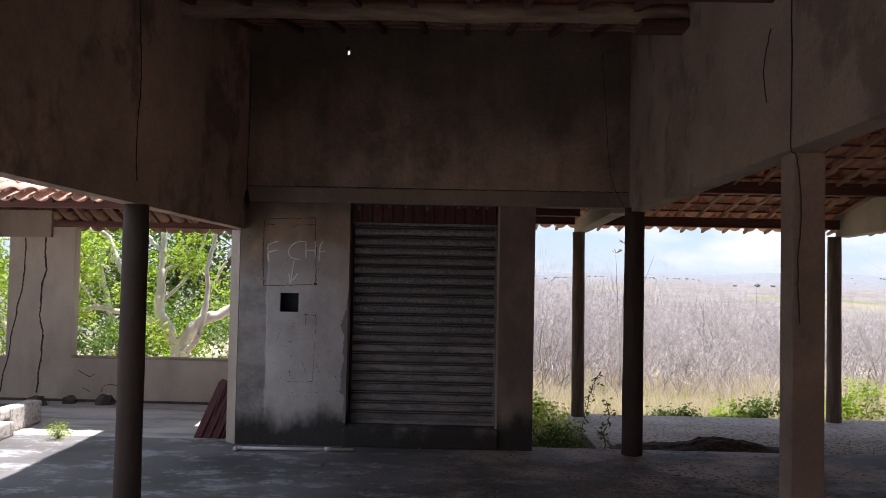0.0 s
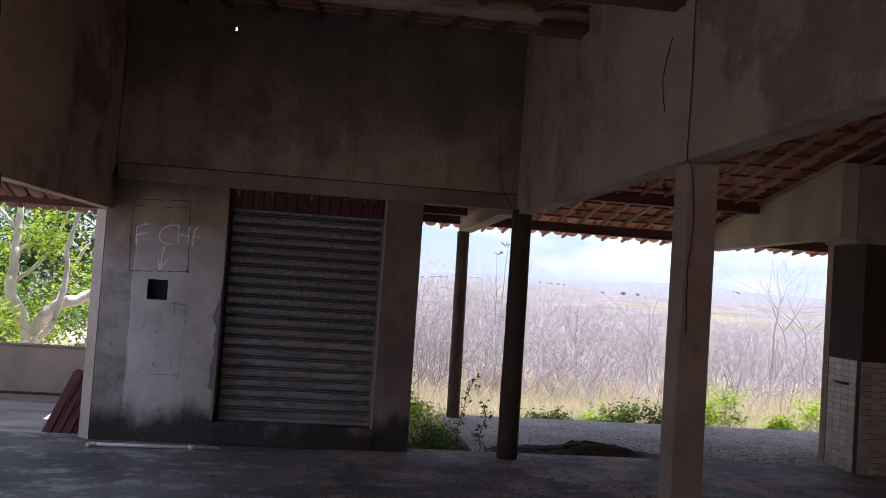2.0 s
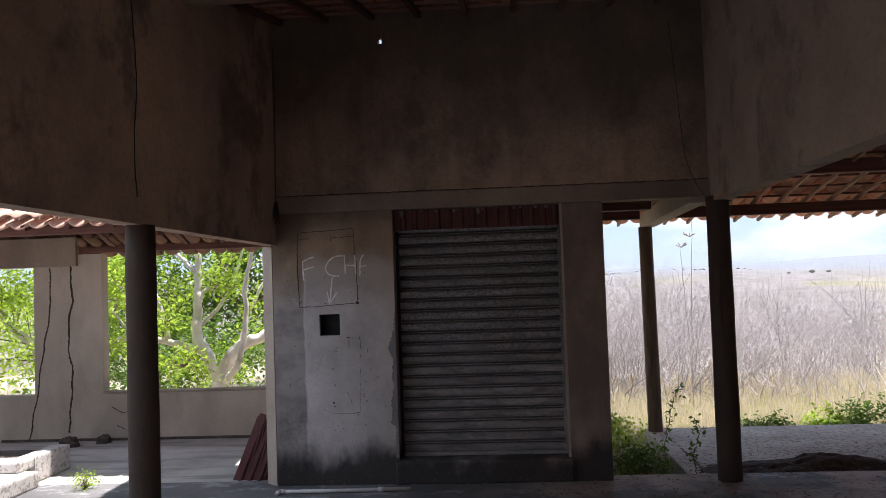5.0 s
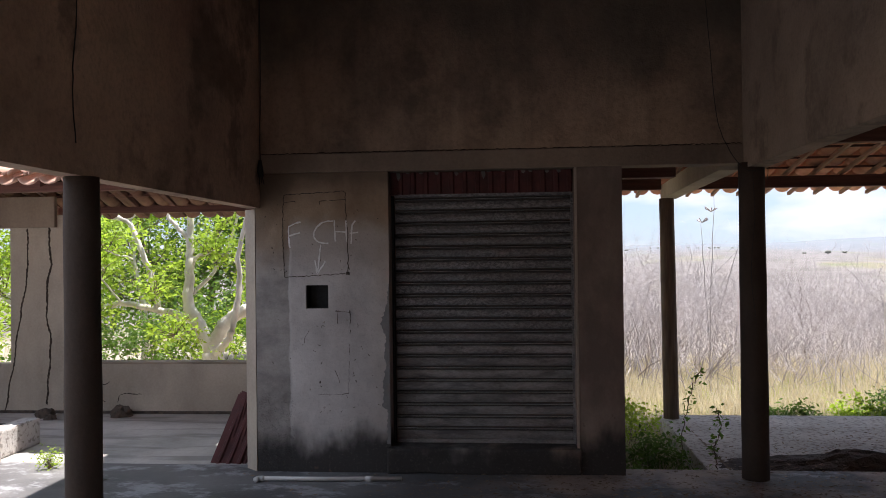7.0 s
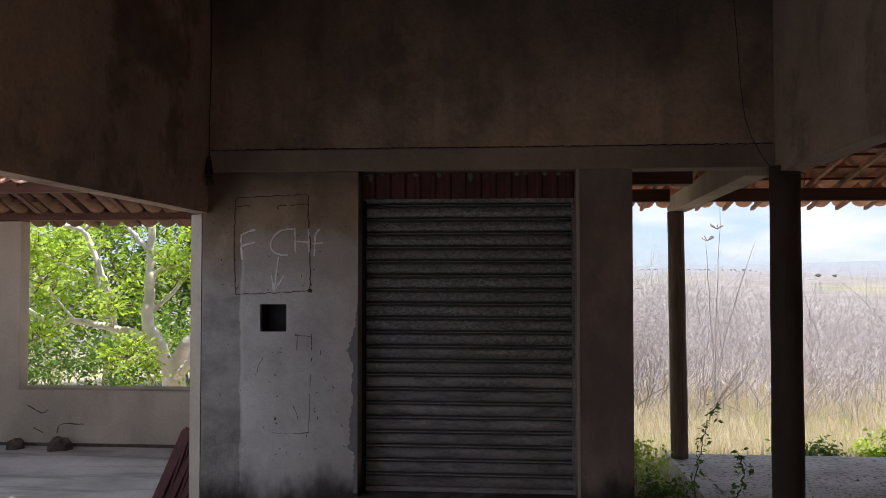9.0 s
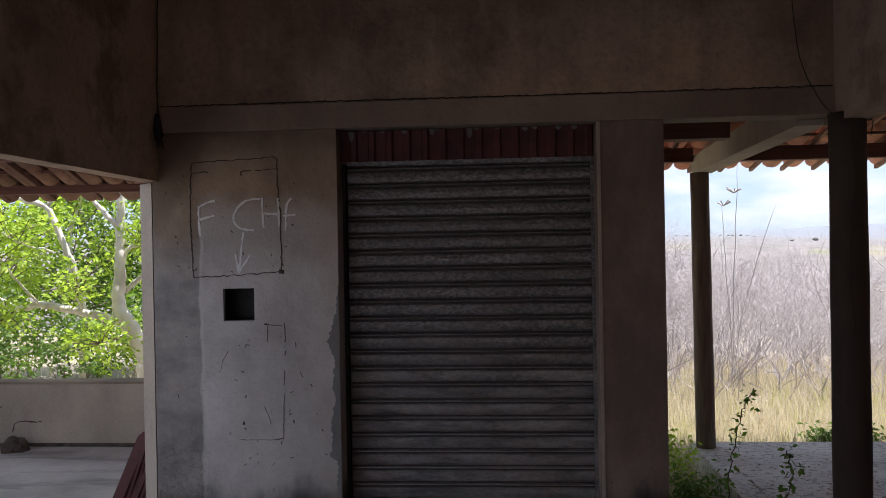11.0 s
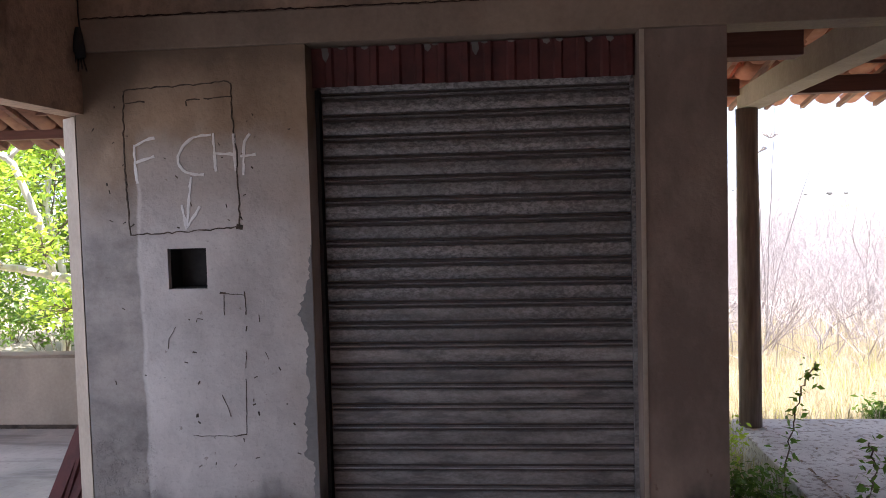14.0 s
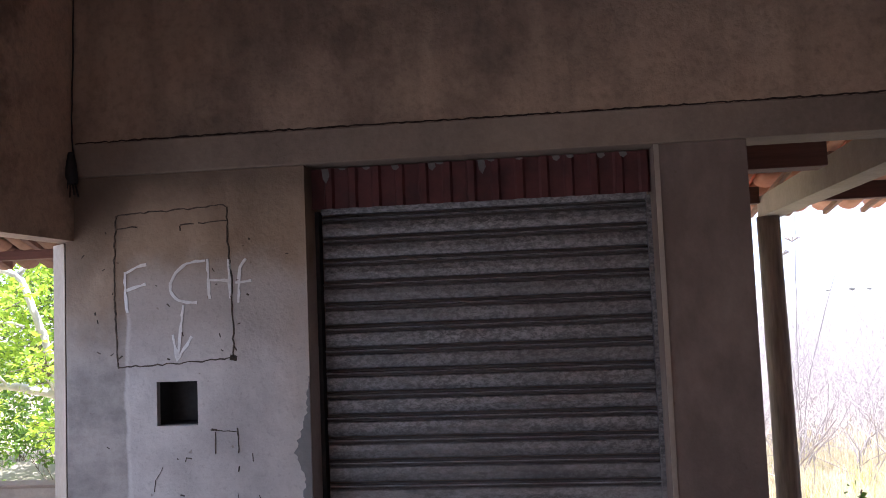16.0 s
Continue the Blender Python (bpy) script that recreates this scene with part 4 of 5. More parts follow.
cable("thin black cable down the square column", [(XR - 0.006, 4.55, 3.36), (XR - 0.006, 4.57, 3.1), (XR - 0.006, 4.56, 2.8), (XR - 0.006, 4.57, 2.41), (3.44, 4.633, 2.36), (3.465, 4.634, 2.1), (3.45, 4.634, 1.8), (3.46, 4.634, 1.5)])
cable("black cable stapled on the side wall", [(XR - 0.008, 4.85, 3.1), (XR - 0.008, 4.95, 2.9), (XR - 0.008, 4.9, 2.7)], 0.005)
cable("black cable round the corner column", [(3.1, 8.585, 4.0), (3.15, 8.585, 3.3), (3.2, 8.58, 2.75), (3.31, 8.5, 2.45), (3.40, 8.455, 2.36), (3.53, 8.47, 2.38), (3.55, 8.53, 2.3)], 0.005)
cable("loose black cable down the corner column", [(3.42, 8.455, 2.35), (3.43, 8.452, 2.0), (3.40, 8.452, 1.6), (3.43, 8.452, 1.2)], 0.004)
cable("thin black cable along the corner of the wall", [(-0.445, 8.585, 3.95), (-0.44, 8.58, 3.2), (-0.447, 8.57, 2.7), (-0.44, 8.57, 2.5)], 0.007)
cable("thin black cable on the courtyard wall", [(XL + 0.008, 5.72, 3.5), (XL + 0.008, 5.78, 3.0), (XL + 0.008, 5.74, 2.6), (XL + 0.010, 5.76, 2.30)], 0.006)
socket = thing("hanging_socket", "black frayed lamp socket hanging in the corner", "socket", (-0.44, 8.55, 2.50))
v, f = [], []
tube(v, f, [(0, 0, 0.04), (0, 0, 0), (0, 0, -0.06), (0.01, 0, -0.10)], [0.012, 0.02, 0.028, 0.02], 8)
part("holder", mesh_of("holder", v, f, BLACK, True), None, socket)
for i in range(4):
    part("wire_end", tube_mesh("wire", [(0.01 * i - 0.015, 0, -0.09), (0.02 * i - 0.03, 0.004, -0.15 - 0.01 * (i % 2))], 0.004, BLACK, 5), None, socket)

# ---------------- parapet cracks and rubble ----------------


def smooth_xz(pts, seed):
    """A wandering line through pts in the xz plane."""
    line = smooth_line([(x, 0, z) for x, z in pts], 5)
    return [(p.x + 0.03 * noise.noise(Vector((p.z * 5, seed * 3.7, 0))), p.z) for p in line]


def crack(pts, w, seed, label):
    b = stroke(smooth_xz(pts, seed), w * 0.55, PAR_Y, 0.004, seed)
    return tagged(part("crack", b, CRACK), label, "crack", kind="structure")


crack([(-3.96, 2.11), (-3.97, 1.6), (-4.06, 1.1), (-4.15, 0.5), (-4.25, 0.02)], 0.035, 1, "long dark crack down the plaster pier")
crack([(-3.70, 2.25), (-3.69, 1.7), (-3.73, 1.2), (-3.70, 0.7), (-3.76, 0.1)], 0.045, 2, "long dark crack down the plaster pier")
for i, ln in enumerate(([(-3.2, 0.40), (-3.05, 0.33), (-2.98, 0.36)], [(-3.15, 0.18), (-3.05, 0.13)], [(-2.92, 0.13), (-2.85, 0.22), (-2.62, 0.22)])):
    crack(ln, 0.018, 5 + i, "small dark crack in the parapet plaster")


def lump(name, at, size, material, seed, label, category, kind=""):
    bm = bmesh.new()
    bmesh.ops.create_icosphere(bm, subdivisions=3, radius=1)
    for v in bm.verts if category != "soil heap" else []:
        n = noise.fractal(v.co * 1.6 + Vector((seed, 0, 0)), 1, 2, 4)
        v.co = v.co * (1 + 0.35 * n)
        v.co = Vector((v.co.x * size[0], v.co.y * size[1], max(v.co.z, -0.05) * size[2]))
    if category == "soil heap":
        bm.free()
        bm = bmesh.new()
        bmesh.ops.create_grid(bm, x_segments=44, y_segments=26, size=1)
        for v in bm.verts:
            d = v.co.x ** 2 + v.co.y ** 2
            h = math.exp(-2.6 * d) * (1 + 0.5 * noise.fractal(v.co * 3 + Vector((seed, 0, 0)), 1, 2, 4)) - 0.08 + 0.05 * noise.noise(v.co * 14)
            v.co = Vector((v.co.x * size[0] * 1.4, v.co.y * size[1] * 1.4, h * size[2]))
    ob = part(name, bm, material, None, "", False)
    ob.location = at
    return tagged(ob, label, category, kind=kind)


for i, (x, y, s) in enumerate(((-3.62, 10.78, 0.11), (-3.25, 10.86, 0.10), (-2.78, 10.85, 0.13), (-3.5, 10.65, 0.07))):
    lump("rubble_lump", (x, y, 0.0), (s, s * 0.8, s * 0.9), SOIL, i * 3.1, "dark lump of broken masonry on the porch floor", "rubble")
# narrow dark strip where the parapet meets the floor
structure("trim_dirt_line", ragged_strip(-4.6, -0.7, 0.0, 0.032, PAR_Y - 0.004, 3, 7), SOIL, "dark line along the parapet's foot", "dirt")
lump("soil_mound", (4.42, 9.25, -0.10), (0.80, 0.38, 0.16), SOIL, 2.2, "low heap of dark soil at the slab's edge", "soil heap")

# ---------------- courtyard planter ----------------
planter = thing("planter", "low weathered concrete planter edge with dry soil in the sun", "planter", (-2.79, 8.0, 0))
part("step", box(-3.6, 0.0, -0.45, 0.72, 0.0, 0.15, 0.02), SLAB, planter, "worn concrete step")
part("kerb", box(-3.6, -0.12, 0.60, 0.85, 0.151, 0.25, 0.02), SLAB, planter)
part("kerb", box(-0.30, -0.12, 0.86, 1.5, 0.0, 0.25, 0.02), SLAB, planter)
part("soil", box(-3.6, -0.31, 0.86, 1.48, 0.0, 0.20, 0.02), SOIL, planter, "dark dry soil")

# ---------------- leaning red sheets, pipe, litter ----------------
for i, (dx, tilt, lean_) in enumerate(((0.0, -11, 20), (0.05, -7, 17), (0.10, -4, 14))):
    sh = thing("ribbed_sheet", "red ribbed metal sheet leaning on the corner jamb", "metal sheet", (-1.0 + dx, 8.86 + i * 0.03, 0.0), "leaning red sheets")
    part("sheet", mesh_of("sheet", *ribbed_sheet(0.26, 0.62, 3, 0.02), RED_SHEET), None, sh)
    sh.rotation_euler = (radians(tilt), radians(lean_), radians(-8))
pipe = tagged(new("pipe", tube_mesh("pipe", [(-0.38, 8.31, 0.022), (0.1, 8.325, 0.02), (0.72, 8.36, 0.02)], 0.016, PVC, 10)), "white plastic pipe lying on the floor", "pipe")
part("elbow", tube_mesh("elbow", smooth_line([(-0.36, 8.31, 0.022), (-0.40, 8.30, 0.022), (-0.41, 8.26, 0.022)], 4), 0.021, PVC, 10), None, pipe)
part("joint", tube_mesh("joint", [(0.44, 8.343, 0.02), (0.50, 8.346, 0.02)], 0.022, PVC, 10), None, pipe)

LITTER = simple("dry_litter", (0.20, 0.145, 0.10), (0.42, 0.315, 0.225), 8, 0.95, bump=0, per="island")


def scatter(count, area, zf, size, seed, up=0.3):
    """Small bent flakes strewn on a surface."""
    r = random.Random(seed)
    v, f = [], []
    for _ in range(count):
        x, y = area(r)
        s, a = size * r.uniform(0.5, 1.4), r.uniform(0, 6.28)
        b = len(v)
        z = zf + 0.004
        c, d = math.cos(a) * s, math.sin(a) * s
        v += [(x - c, y - d, z), (x + d * .4, y - c * .4, z + s * up * r.random()), (x + c, y + d, z + s * up * r.random()), (x - d * .4, y + c * .4, z + s * .1)]
        f.append((b, b + 1, b + 2, b + 3))
    return v, f


tagged(new("leaf_litter", mesh_of("litter", *scatter(7000, lambda r: (r.gauss(3.1, 1.3), r.gauss(7.2, 0.8)), 0, 0.022, 4), LITTER)), "brown dry leaf litter strewn on the floor", "litter", kind="stuff")
tagged(new("leaf_litter", mesh_of("litter", *scatter(4200, lambda r: (max(3.4, r.gauss(6.3, 1.6)), min(11.4, 8.85 + abs(r.gauss(0, 0.9)))), -0.10, 0.022, 5), LITTER)), "brown dry leaf litter strewn on the slab", "litter", kind="stuff")

# ---------------- plants ----------------


def grow(v, f, start, direction, length, radius, depth, r, sides=3, spread=0.6, tips=None, droop=0.0, wander=0.22):
    """A branching limb of tapered tubes."""
    d = Vector(direction).normalized()
    p = Vector(start)
    n = 3 if depth >= 3 or tips is not None else (2 if depth >= 1 else 1)
    pts, rad = [p.copy()], [radius]
    for i in range(n):
        d = (d + Vector((r.uniform(-1, 1), r.uniform(-1, 1), r.uniform(-0.6, 0.8) - droop)) * wander).normalized()
        p = p + d * (length / n)
        pts.append(p.copy())
        rad.append(radius * (1 - 0.5 * (i + 1) / n))
    tube(v, f, pts, rad, sides, False)
    if depth <= 0:
        if tips is not None:
            tips.append((pts[-1], d))
            tips.append((pts[-2], d))
        return
    for k in range(r.choice((2, 3, 3))):
        nd = (d + Vector((r.uniform(-1, 1), r.uniform(-1, 1), r.uniform(-0.5, 0.9))) * spread).normalized()
        grow(v, f, pts[min(n, r.choice((1, 2, 3, 3)))], nd, length * r.uniform(0.55, 0.85), rad[-1] * 0.8, depth - 1, r, sides, spread, tips, droop, wander)


def leaf_sprays(v, f, tips, per, size, r, spread):
    """Small folded leaves along short sprays at the twig ends."""
    for p, d in tips:
        for _ in range(per):
            q = p + Vector((r.gauss(0, spread), r.gauss(0, spread), r.gauss(0, spread * 0.75)))
            a = Vector((r.uniform(-1, 1), r.uniform(-1, 1), r.uniform(-0.8, 0.4))).normalized()
            b = a.cross(Vector((r.uniform(-1, 1), r.uniform(-1, 1), r.uniform(-1, 1)))).normalized()
            s = size * r.uniform(0.6, 1.35)
            i = len(v)
            v += [tuple(q), tuple(q + a * s * 0.5 + b * s * 0.22), tuple(q + a * s), tuple(q + a * s * 0.5 - b * s * 0.22 + Vector((0, 0, s * 0.1)))]
            f.append((i, i + 1, i + 2, i + 3))


def leafy_tree(name, label, limbs, seed, twig_depth, per, leaf, spread, bark, tip_from=0.45, material=LEAF, reach=1.0):
    r = random.Random(seed)
    tree = thing(name, label, "tree", limbs[0][0][0])
    base = Vector(limbs[0][0][0])
    tv, tf, cv, cf, tips = [], [], [], [], []
    for pts, r0, r1 in limbs:
        line = smooth_line([Vector(p) - base for p in pts], 6, 0.012, r)
        n = len(line)
        tube(tv, tf, line, [r0 + (r1 - r0) * i / (n - 1) for i in range(n)], 9)
        bare = r0 > 0.03 and tip_from > 0.7
        for i in range(int(n * (0.95 if bare else min(tip_from, 0.35))), n):
            for _ in range(2):
                d = Vector((r.uniform(-1, 1), r.uniform(-1, 1), r.uniform(-0.2, 1)))
                grow(cv, cf, line[i], d, r.uniform(0.5, 1.0) * reach, 0.014 * min(1, reach * 1.4), twig_depth, r, 3, 0.7, tips)
    part("trunk", mesh_of("trunk", tv, tf, bark, True), None, tree)
    tagged(part("twig_mass", mesh_of("twigs", cv, cf, BARK_DARK, True), None, tree), kind="stuff")
    lv, lf = [], []
    leaf_sprays(lv, lf, tips, per, leaf, r, spread)
    part("crown", mesh_of("crown", lv, lf, material), None, tree, "many small green leaves")
    return tree


leafy_tree("tree", "pale-limbed tree with bright green leaves behind the parapet", [
    ([(-2.62, 13.45, -0.7), (-2.66, 13.42, 0.0), (-2.70, 13.4, 0.42)], 0.17, 0.15),
    ([(-2.70, 13.4, 0.36), (-2.62, 13.38, 0.62), (-2.48, 13.35, 0.83), (-2.24, 13.35, 0.99), (-1.93, 13.4, 1.12), (-1.2, 13.6, 1.7), (-0.5, 13.9, 2.9)], 0.125, 0.05),
    ([(-2.72, 13.4, 0.40), (-2.90, 13.4, 0.82), (-3.05, 13.4, 1.09), (-3.04, 13.4, 1.40), (-3.03, 13.4, 1.67), (-3.02, 13.42, 2.06), (-3.02, 13.45, 2.5), (-2.98, 13.6, 3.0)], 0.10, 0.035),
    ([(-2.62, 13.3, 0.42), (-2.38, 13.1, 0.60), (-2.26, 13.1, 0.92), (-2.20, 13.1, 1.42), (-2.21, 13.1, 1.82), (-2.07, 13.1, 2.34), (-2.0, 13.2, 2.9)], 0.055, 0.022),
    ([(-2.96, 13.4, 0.86), (-3.28, 13.4, 0.965), (-3.68, 13.4, 1.06), (-4.05, 13.4, 1.12), (-4.38, 13.4, 1.10), (-5.2, 13.6, 1.5)], 0.06, 0.028),
    ([(-3.50, 13.4, 1.02), (-3.60, 13.45, 1.43), (-3.69, 13.45, 1.71), (-3.86, 13.45, 2.10), (-3.97, 13.45, 2.30), (-4.34, 13.5, 2.42), (-4.8, 13.6, 2.8)], 0.045, 0.03),
    ([(-3.95, 13.45, 2.27), (-3.84, 13.5, 2.5), (-3.75, 13.6, 2.9)], 0.032, 0.015),
    ([(-3.04, 13.4, 2.02), (-3.20, 13.4, 2.2), (-3.36, 13.4, 2.40), (-3.55, 13.5, 2.8)], 0.035, 0.02),
    ([(-3.02, 13.4, 1.6), (-2.93, 13.4, 1.75), (-2.74, 13.4, 1.83), (-2.48, 13.4, 1.77), (-2.2, 13.5, 1.5)], 0.03, 0.012),
    ([(-3.03, 13.5, 1.25), (-2.75, 13.7, 1.6), (-2.5, 13.8, 2.2), (-2.35, 13.9, 3.2)], 0.032, 0.015),
    ([(-2.45, 13.4, 0.85), (-2.30, 13.6, 1.4), (-2.0, 13.7, 2.1), (-1.7, 13.8, 3.0)], 0.035, 0.015),
    ([(-4.05, 13.4, 1.12), (-4.15, 13.1, 1.45), (-4.25, 12.9, 1.72), (-4.45, 12.8, 1.9)], 0.016, 0.006),
    ([(-3.86, 13.4, 1.75), (-4.0, 13.0, 1.85), (-4.2, 12.8, 2.0), (-4.6, 12.8, 2.05)], 0.014, 0.006),
    ([(-3.5, 13.4, 1.05), (-3.42, 13.1, 1.22), (-3.32, 13.0, 1.38)], 0.012, 0.006),
    ([(-2.9, 13.4, 0.78), (-3.0, 13.0, 0.70), (-3.05, 12.9, 0.72)], 0.012, 0.006),
    ([(-4.2, 13.4, 1.1), (-4.3, 13.1, 0.95), (-4.4, 13.0, 0.85)], 0.012, 0.006),
    ([(-2.75, 13.5, 1.83), (-2.65, 13.6, 2.1), (-2.5, 13.7, 2.35)], 0.012, 0.006),
], 11, 0, 11, 0.075, 0.085, BARK_PALE, 0.72, LEAF, 0.42)
leafy_tree("tree", "leafy tree with a leaning pale trunk beyond the porch", [
    ([(-6.1, 15.5, -0.6), (-6.6, 15.5, 0.6), (-7.4, 15.4, 1.5), (-8.0, 15.4, 3.0)], 0.11, 0.04),
    ([(-6.4, 15.5, 0.3), (-6.0, 15.6, 1.3), (-6.1, 15.7, 2.4), (-5.8, 15.8, 3.6)], 0.06, 0.03),
    ([(-5.2, 16.5, -0.6), (-5.1, 16.4, 0.8), (-5.3, 16.4, 2.0), (-4.8, 16.6, 3.5)], 0.07, 0.03),
], 12, 1, 34, 0.095, 0.20, BARK_PALE)
leafy_tree("tree", "dense dark leafy tree behind the pale tree", [
    ([(-4.6, 18.5, -0.6), (-4.7, 18.5, 0.8), (-4.5, 18.5, 2.0), (-4.8, 18.6, 4.2)], 0.10, 0.04),
    ([(-4.7, 18.5, 0.4), (-3.6, 18.4, 1.6), (-2.7, 18.3, 2.8), (-2.2, 18.3, 4.0)], 0.07, 0.03),
    ([(-4.7, 18.5, 0.5), (-5.9, 18.6, 1.6), (-6.6, 18.8, 3.0)], 0.07, 0.03),
], 13, 1, 46, 0.11, 0.26, BARK_DARK, 0.3, LEAF_DARK)


def ground_z(x, y):
    r = math.hypot(x - 2, y - 9)
    z = -0.45
    if r > 12:
        k = min(1, (r - 12) / 110)
        z -= 13 * k * k * (3 - 2 * k)
    return z


def bare_bush(seed, height, depth, stems):
    """A thorn bush of many thin crooked stems that fork into a haze of twigs."""
    r = random.Random(seed)
    v, f = [], []
    for _ in range(stems):
        grow(v, f, (r.uniform(-.7, .7), r.uniform(-.7, .7), 0), (r.uniform(-.8, .8), r.uniform(-.8, .8), 1), height * r.uniform(0.26, 0.42), 0.0105, depth, r, 3, 1.15, None, 0.0, 0.5)
    return np.array(v), np.array([q for q in f])


def strew(kinds, places, seed):
    """Turned and scaled copies of a few shapes joined into one mesh."""
    r = random.Random(seed)
    V, F, base = [], [], 0
    for x, y, z, s in places:
        v, f = kinds[r.randrange(len(kinds))]
        a = r.uniform(0, 6.28)
        m = np.array([[math.cos(a), -math.sin(a), 0], [math.sin(a), math.cos(a), 0], [0, 0, 1]]) * s
        V.append(v @ m.T + np.array((x, y, z)))
        F.append(f + base)
        base += len(v)
    V, F = np.concatenate(V), np.concatenate(F)
    me = bpy.data.meshes.new("strewn")
    me.vertices.add(len(V))
    me.vertices.foreach_set("co", V.ravel())
    n, k = F.shape
    me.loops.add(n * k)
    me.loops.foreach_set("vertex_index", F.ravel().astype(np.int32))
    me.polygons.add(n)
    me.polygons.foreach_set("loop_start", np.arange(0, n * k, k, dtype=np.int32))
    me.update(calc_edges=True)
    return me


brng = random.Random(21)
near_bushes = [bare_bush(40 + i, 2.3, 4, 6) for i in range(6)]
far_bushes = [bare_bush(70 + i, 2.5, 3, 11) for i in range(6)]


def scrub_places(count, y0, depth, power):
    out = []
    for _ in range(count):
        y = y0 + depth * brng.random() ** power
        x = 2 + (y - 1) * brng.uniform(-0.05, 0.76) + brng.uniform(-1, 1)
        left = max(0.0, 1 - (x - 2) / (0.35 * y))
        out.append((x, y, ground_z(x, y) - 0.05, brng.uniform(0.7, 1.2) + 0.45 * left))
    return out


me = strew(far_bushes, scrub_places(420, 20, 55, 1.2), 5)
me.materials.append(TWIG)
tagged(new("bare_scrub", me), "grey leafless thorn scrub thinning down the slope", "scrub", kind="stuff")
me = strew(near_bushes, scrub_places(200, 15.0, 7, 1.0), 3)
me.materials.append(TWIG)
tagged(new("bare_scrub", me), "grey leafless thorn scrub beyond the slab", "scrub", kind="stuff")


def blade_tuft(seed):
    r = random.Random(seed)
    v, f = [], []
    for _ in range(16):
        x, y, a = r.gauss(0, .10), r.gauss(0, .10), r.uniform(0, 6.28)
        h, w = r.uniform(0.15, 0.42), 0.006
        lx, ly = math.cos(a) * h * r.uniform(.1, .6), math.sin(a) * h * r.uniform(.1, .6)
        cx, cy = -math.sin(a) * w, math.cos(a) * w
        b = len(v)
        v += [(x - cx, y - cy, 0), (x + cx, y + cy, 0), (x + cx * .6 + lx * .4, y + cy * .6 + ly * .4, h * .65), (x - cx * .6 + lx * .4, y - cy * .6 + ly * .4, h * .65),
              (x + lx + cx * .1, y + ly + cy * .1, h), (x + lx - cx * .1, y + ly - cy * .1, h)]
        f += [(b, b + 1, b + 2, b + 3), (b + 3, b + 2, b + 4, b + 5)]
    return np.array(v), np.array(f)


tufts = [blade_tuft(i) for i in range(6)]
places = []
for _ in range(5200):
    y = 11.8 + 7 * brng.random() ** 1.3
    x = 2 + (y - 1) * brng.uniform(-0.08, 0.78)
    places.append((x, y, ground_z(x, y) - 0.02, brng.uniform(0.45, 1.0)))
for _ in range(450):
    y = 11.6 + 22 * brng.random()
    x = brng.uniform(-12, 2)
    places.append((x, y, ground_z(x, y) - 0.02, brng.uniform(0.5, 1.1)))
for _ in range(170):
    places.append((brng.uniform(2.48, 3.2), brng.uniform(8.9, 11.8), -0.45, brng.uniform(0.5, 1.0)))
me = strew(tufts, places, 4)
me.materials.append(STRAW)
tagged(new("dry_grass", me), "yellow dry grass along the slab and scrub", "grass", kind="stuff")


green = []
for _ in range(620):
    y = 11.75 + 4.5 * brng.random() ** 1.4
    x = 2 + (y - 1) * brng.uniform(-0.08, 0.78)
    green.append((x, y, ground_z(x, y) - 0.02, brng.uniform(0.4, 0.95)))
for _ in range(40):
    green.append((brng.uniform(2.48, 3.2), brng.uniform(8.9, 11.8), -0.45, brng.uniform(0.4, 0.9)))
me = strew(tufts, green, 9)
me.materials.append(leaf_material("green_grass", (0.20, 0.23, 0.06), (0.46, 0.47, 0.16), (0.55, 0.58, 0.18)))
tagged(new("green_grass", me), "pale green grass mixed into the dry grass", "grass", kind="stuff")


def shrub(name, label, at, radius, height, seed, per=14, leaf=0.06, material=LEAF):
    r = random.Random(seed)
    sh = thing(name, label, "shrub", at)
    v, f, tips = [], [], []
    for _ in range(9):
        d = (r.uniform(-1, 1) * radius, r.uniform(-1, 1) * radius, height)
        grow(v, f, (r.uniform(-.1, .1) * radius, r.uniform(-.1, .1) * radius, 0), d, height * 0.55, 0.008, 2, r, 3, 0.7, tips)
    part("stem", mesh_of("stems", v, f, BARK_DARK, True), None, sh)
    lv, lf = [], []
    leaf_sprays(lv, lf, tips, per, leaf, r, 0.06 if height < 1.3 else 0.16)
    part("leaves", mesh_of("leaves", lv, lf, material), None, sh)
    return sh


for i, (x, y, rad, h, mat, lab) in enumerate((
        (4.9, 12.1, 0.7, 0.34, LEAF_DARK, "low dark green creeper at the slab's edge"),
        (5.6, 12.2, 0.8, 0.40, LEAF, "low green creeper at the slab's edge"),
        (6.1, 12.1, 0.5, 0.50, LEAF_DARK, "dark leafy creeper at the slab's edge"),
        (7.4, 12.5, 0.55, 0.72, LEAF, "bright yellow-green shrub beyond the slab"),
        (8.5, 12.3, 0.7, 0.42, LEAF, "low bright green shrub beyond the slab"),
        (9.8, 13.4, 0.8, 0.6, LEAF, "bright green shrub beyond the slab"),
        (2.62, 9.05, 0.25, 0.34, LEAF_DARK, "small weeds growing beside the wall"),
        (2.95, 9.9, 0.3, 0.4, LEAF_DARK, "small green weeds beside the slab"),
        (2.75, 10.8, 0.35, 0.6, LEAF, "small green weeds beside the slab"),
        (3.0, 8.98, 0.18, 0.3, LEAF_DARK, "small weeds growing beside the slab"))):
    shrub("shrub", lab, (x, y, ground_z(x, y)), rad, h, 60 + i, 12 if y > 11.5 else 9, 0.055 if y > 11.5 else 0.05, mat)


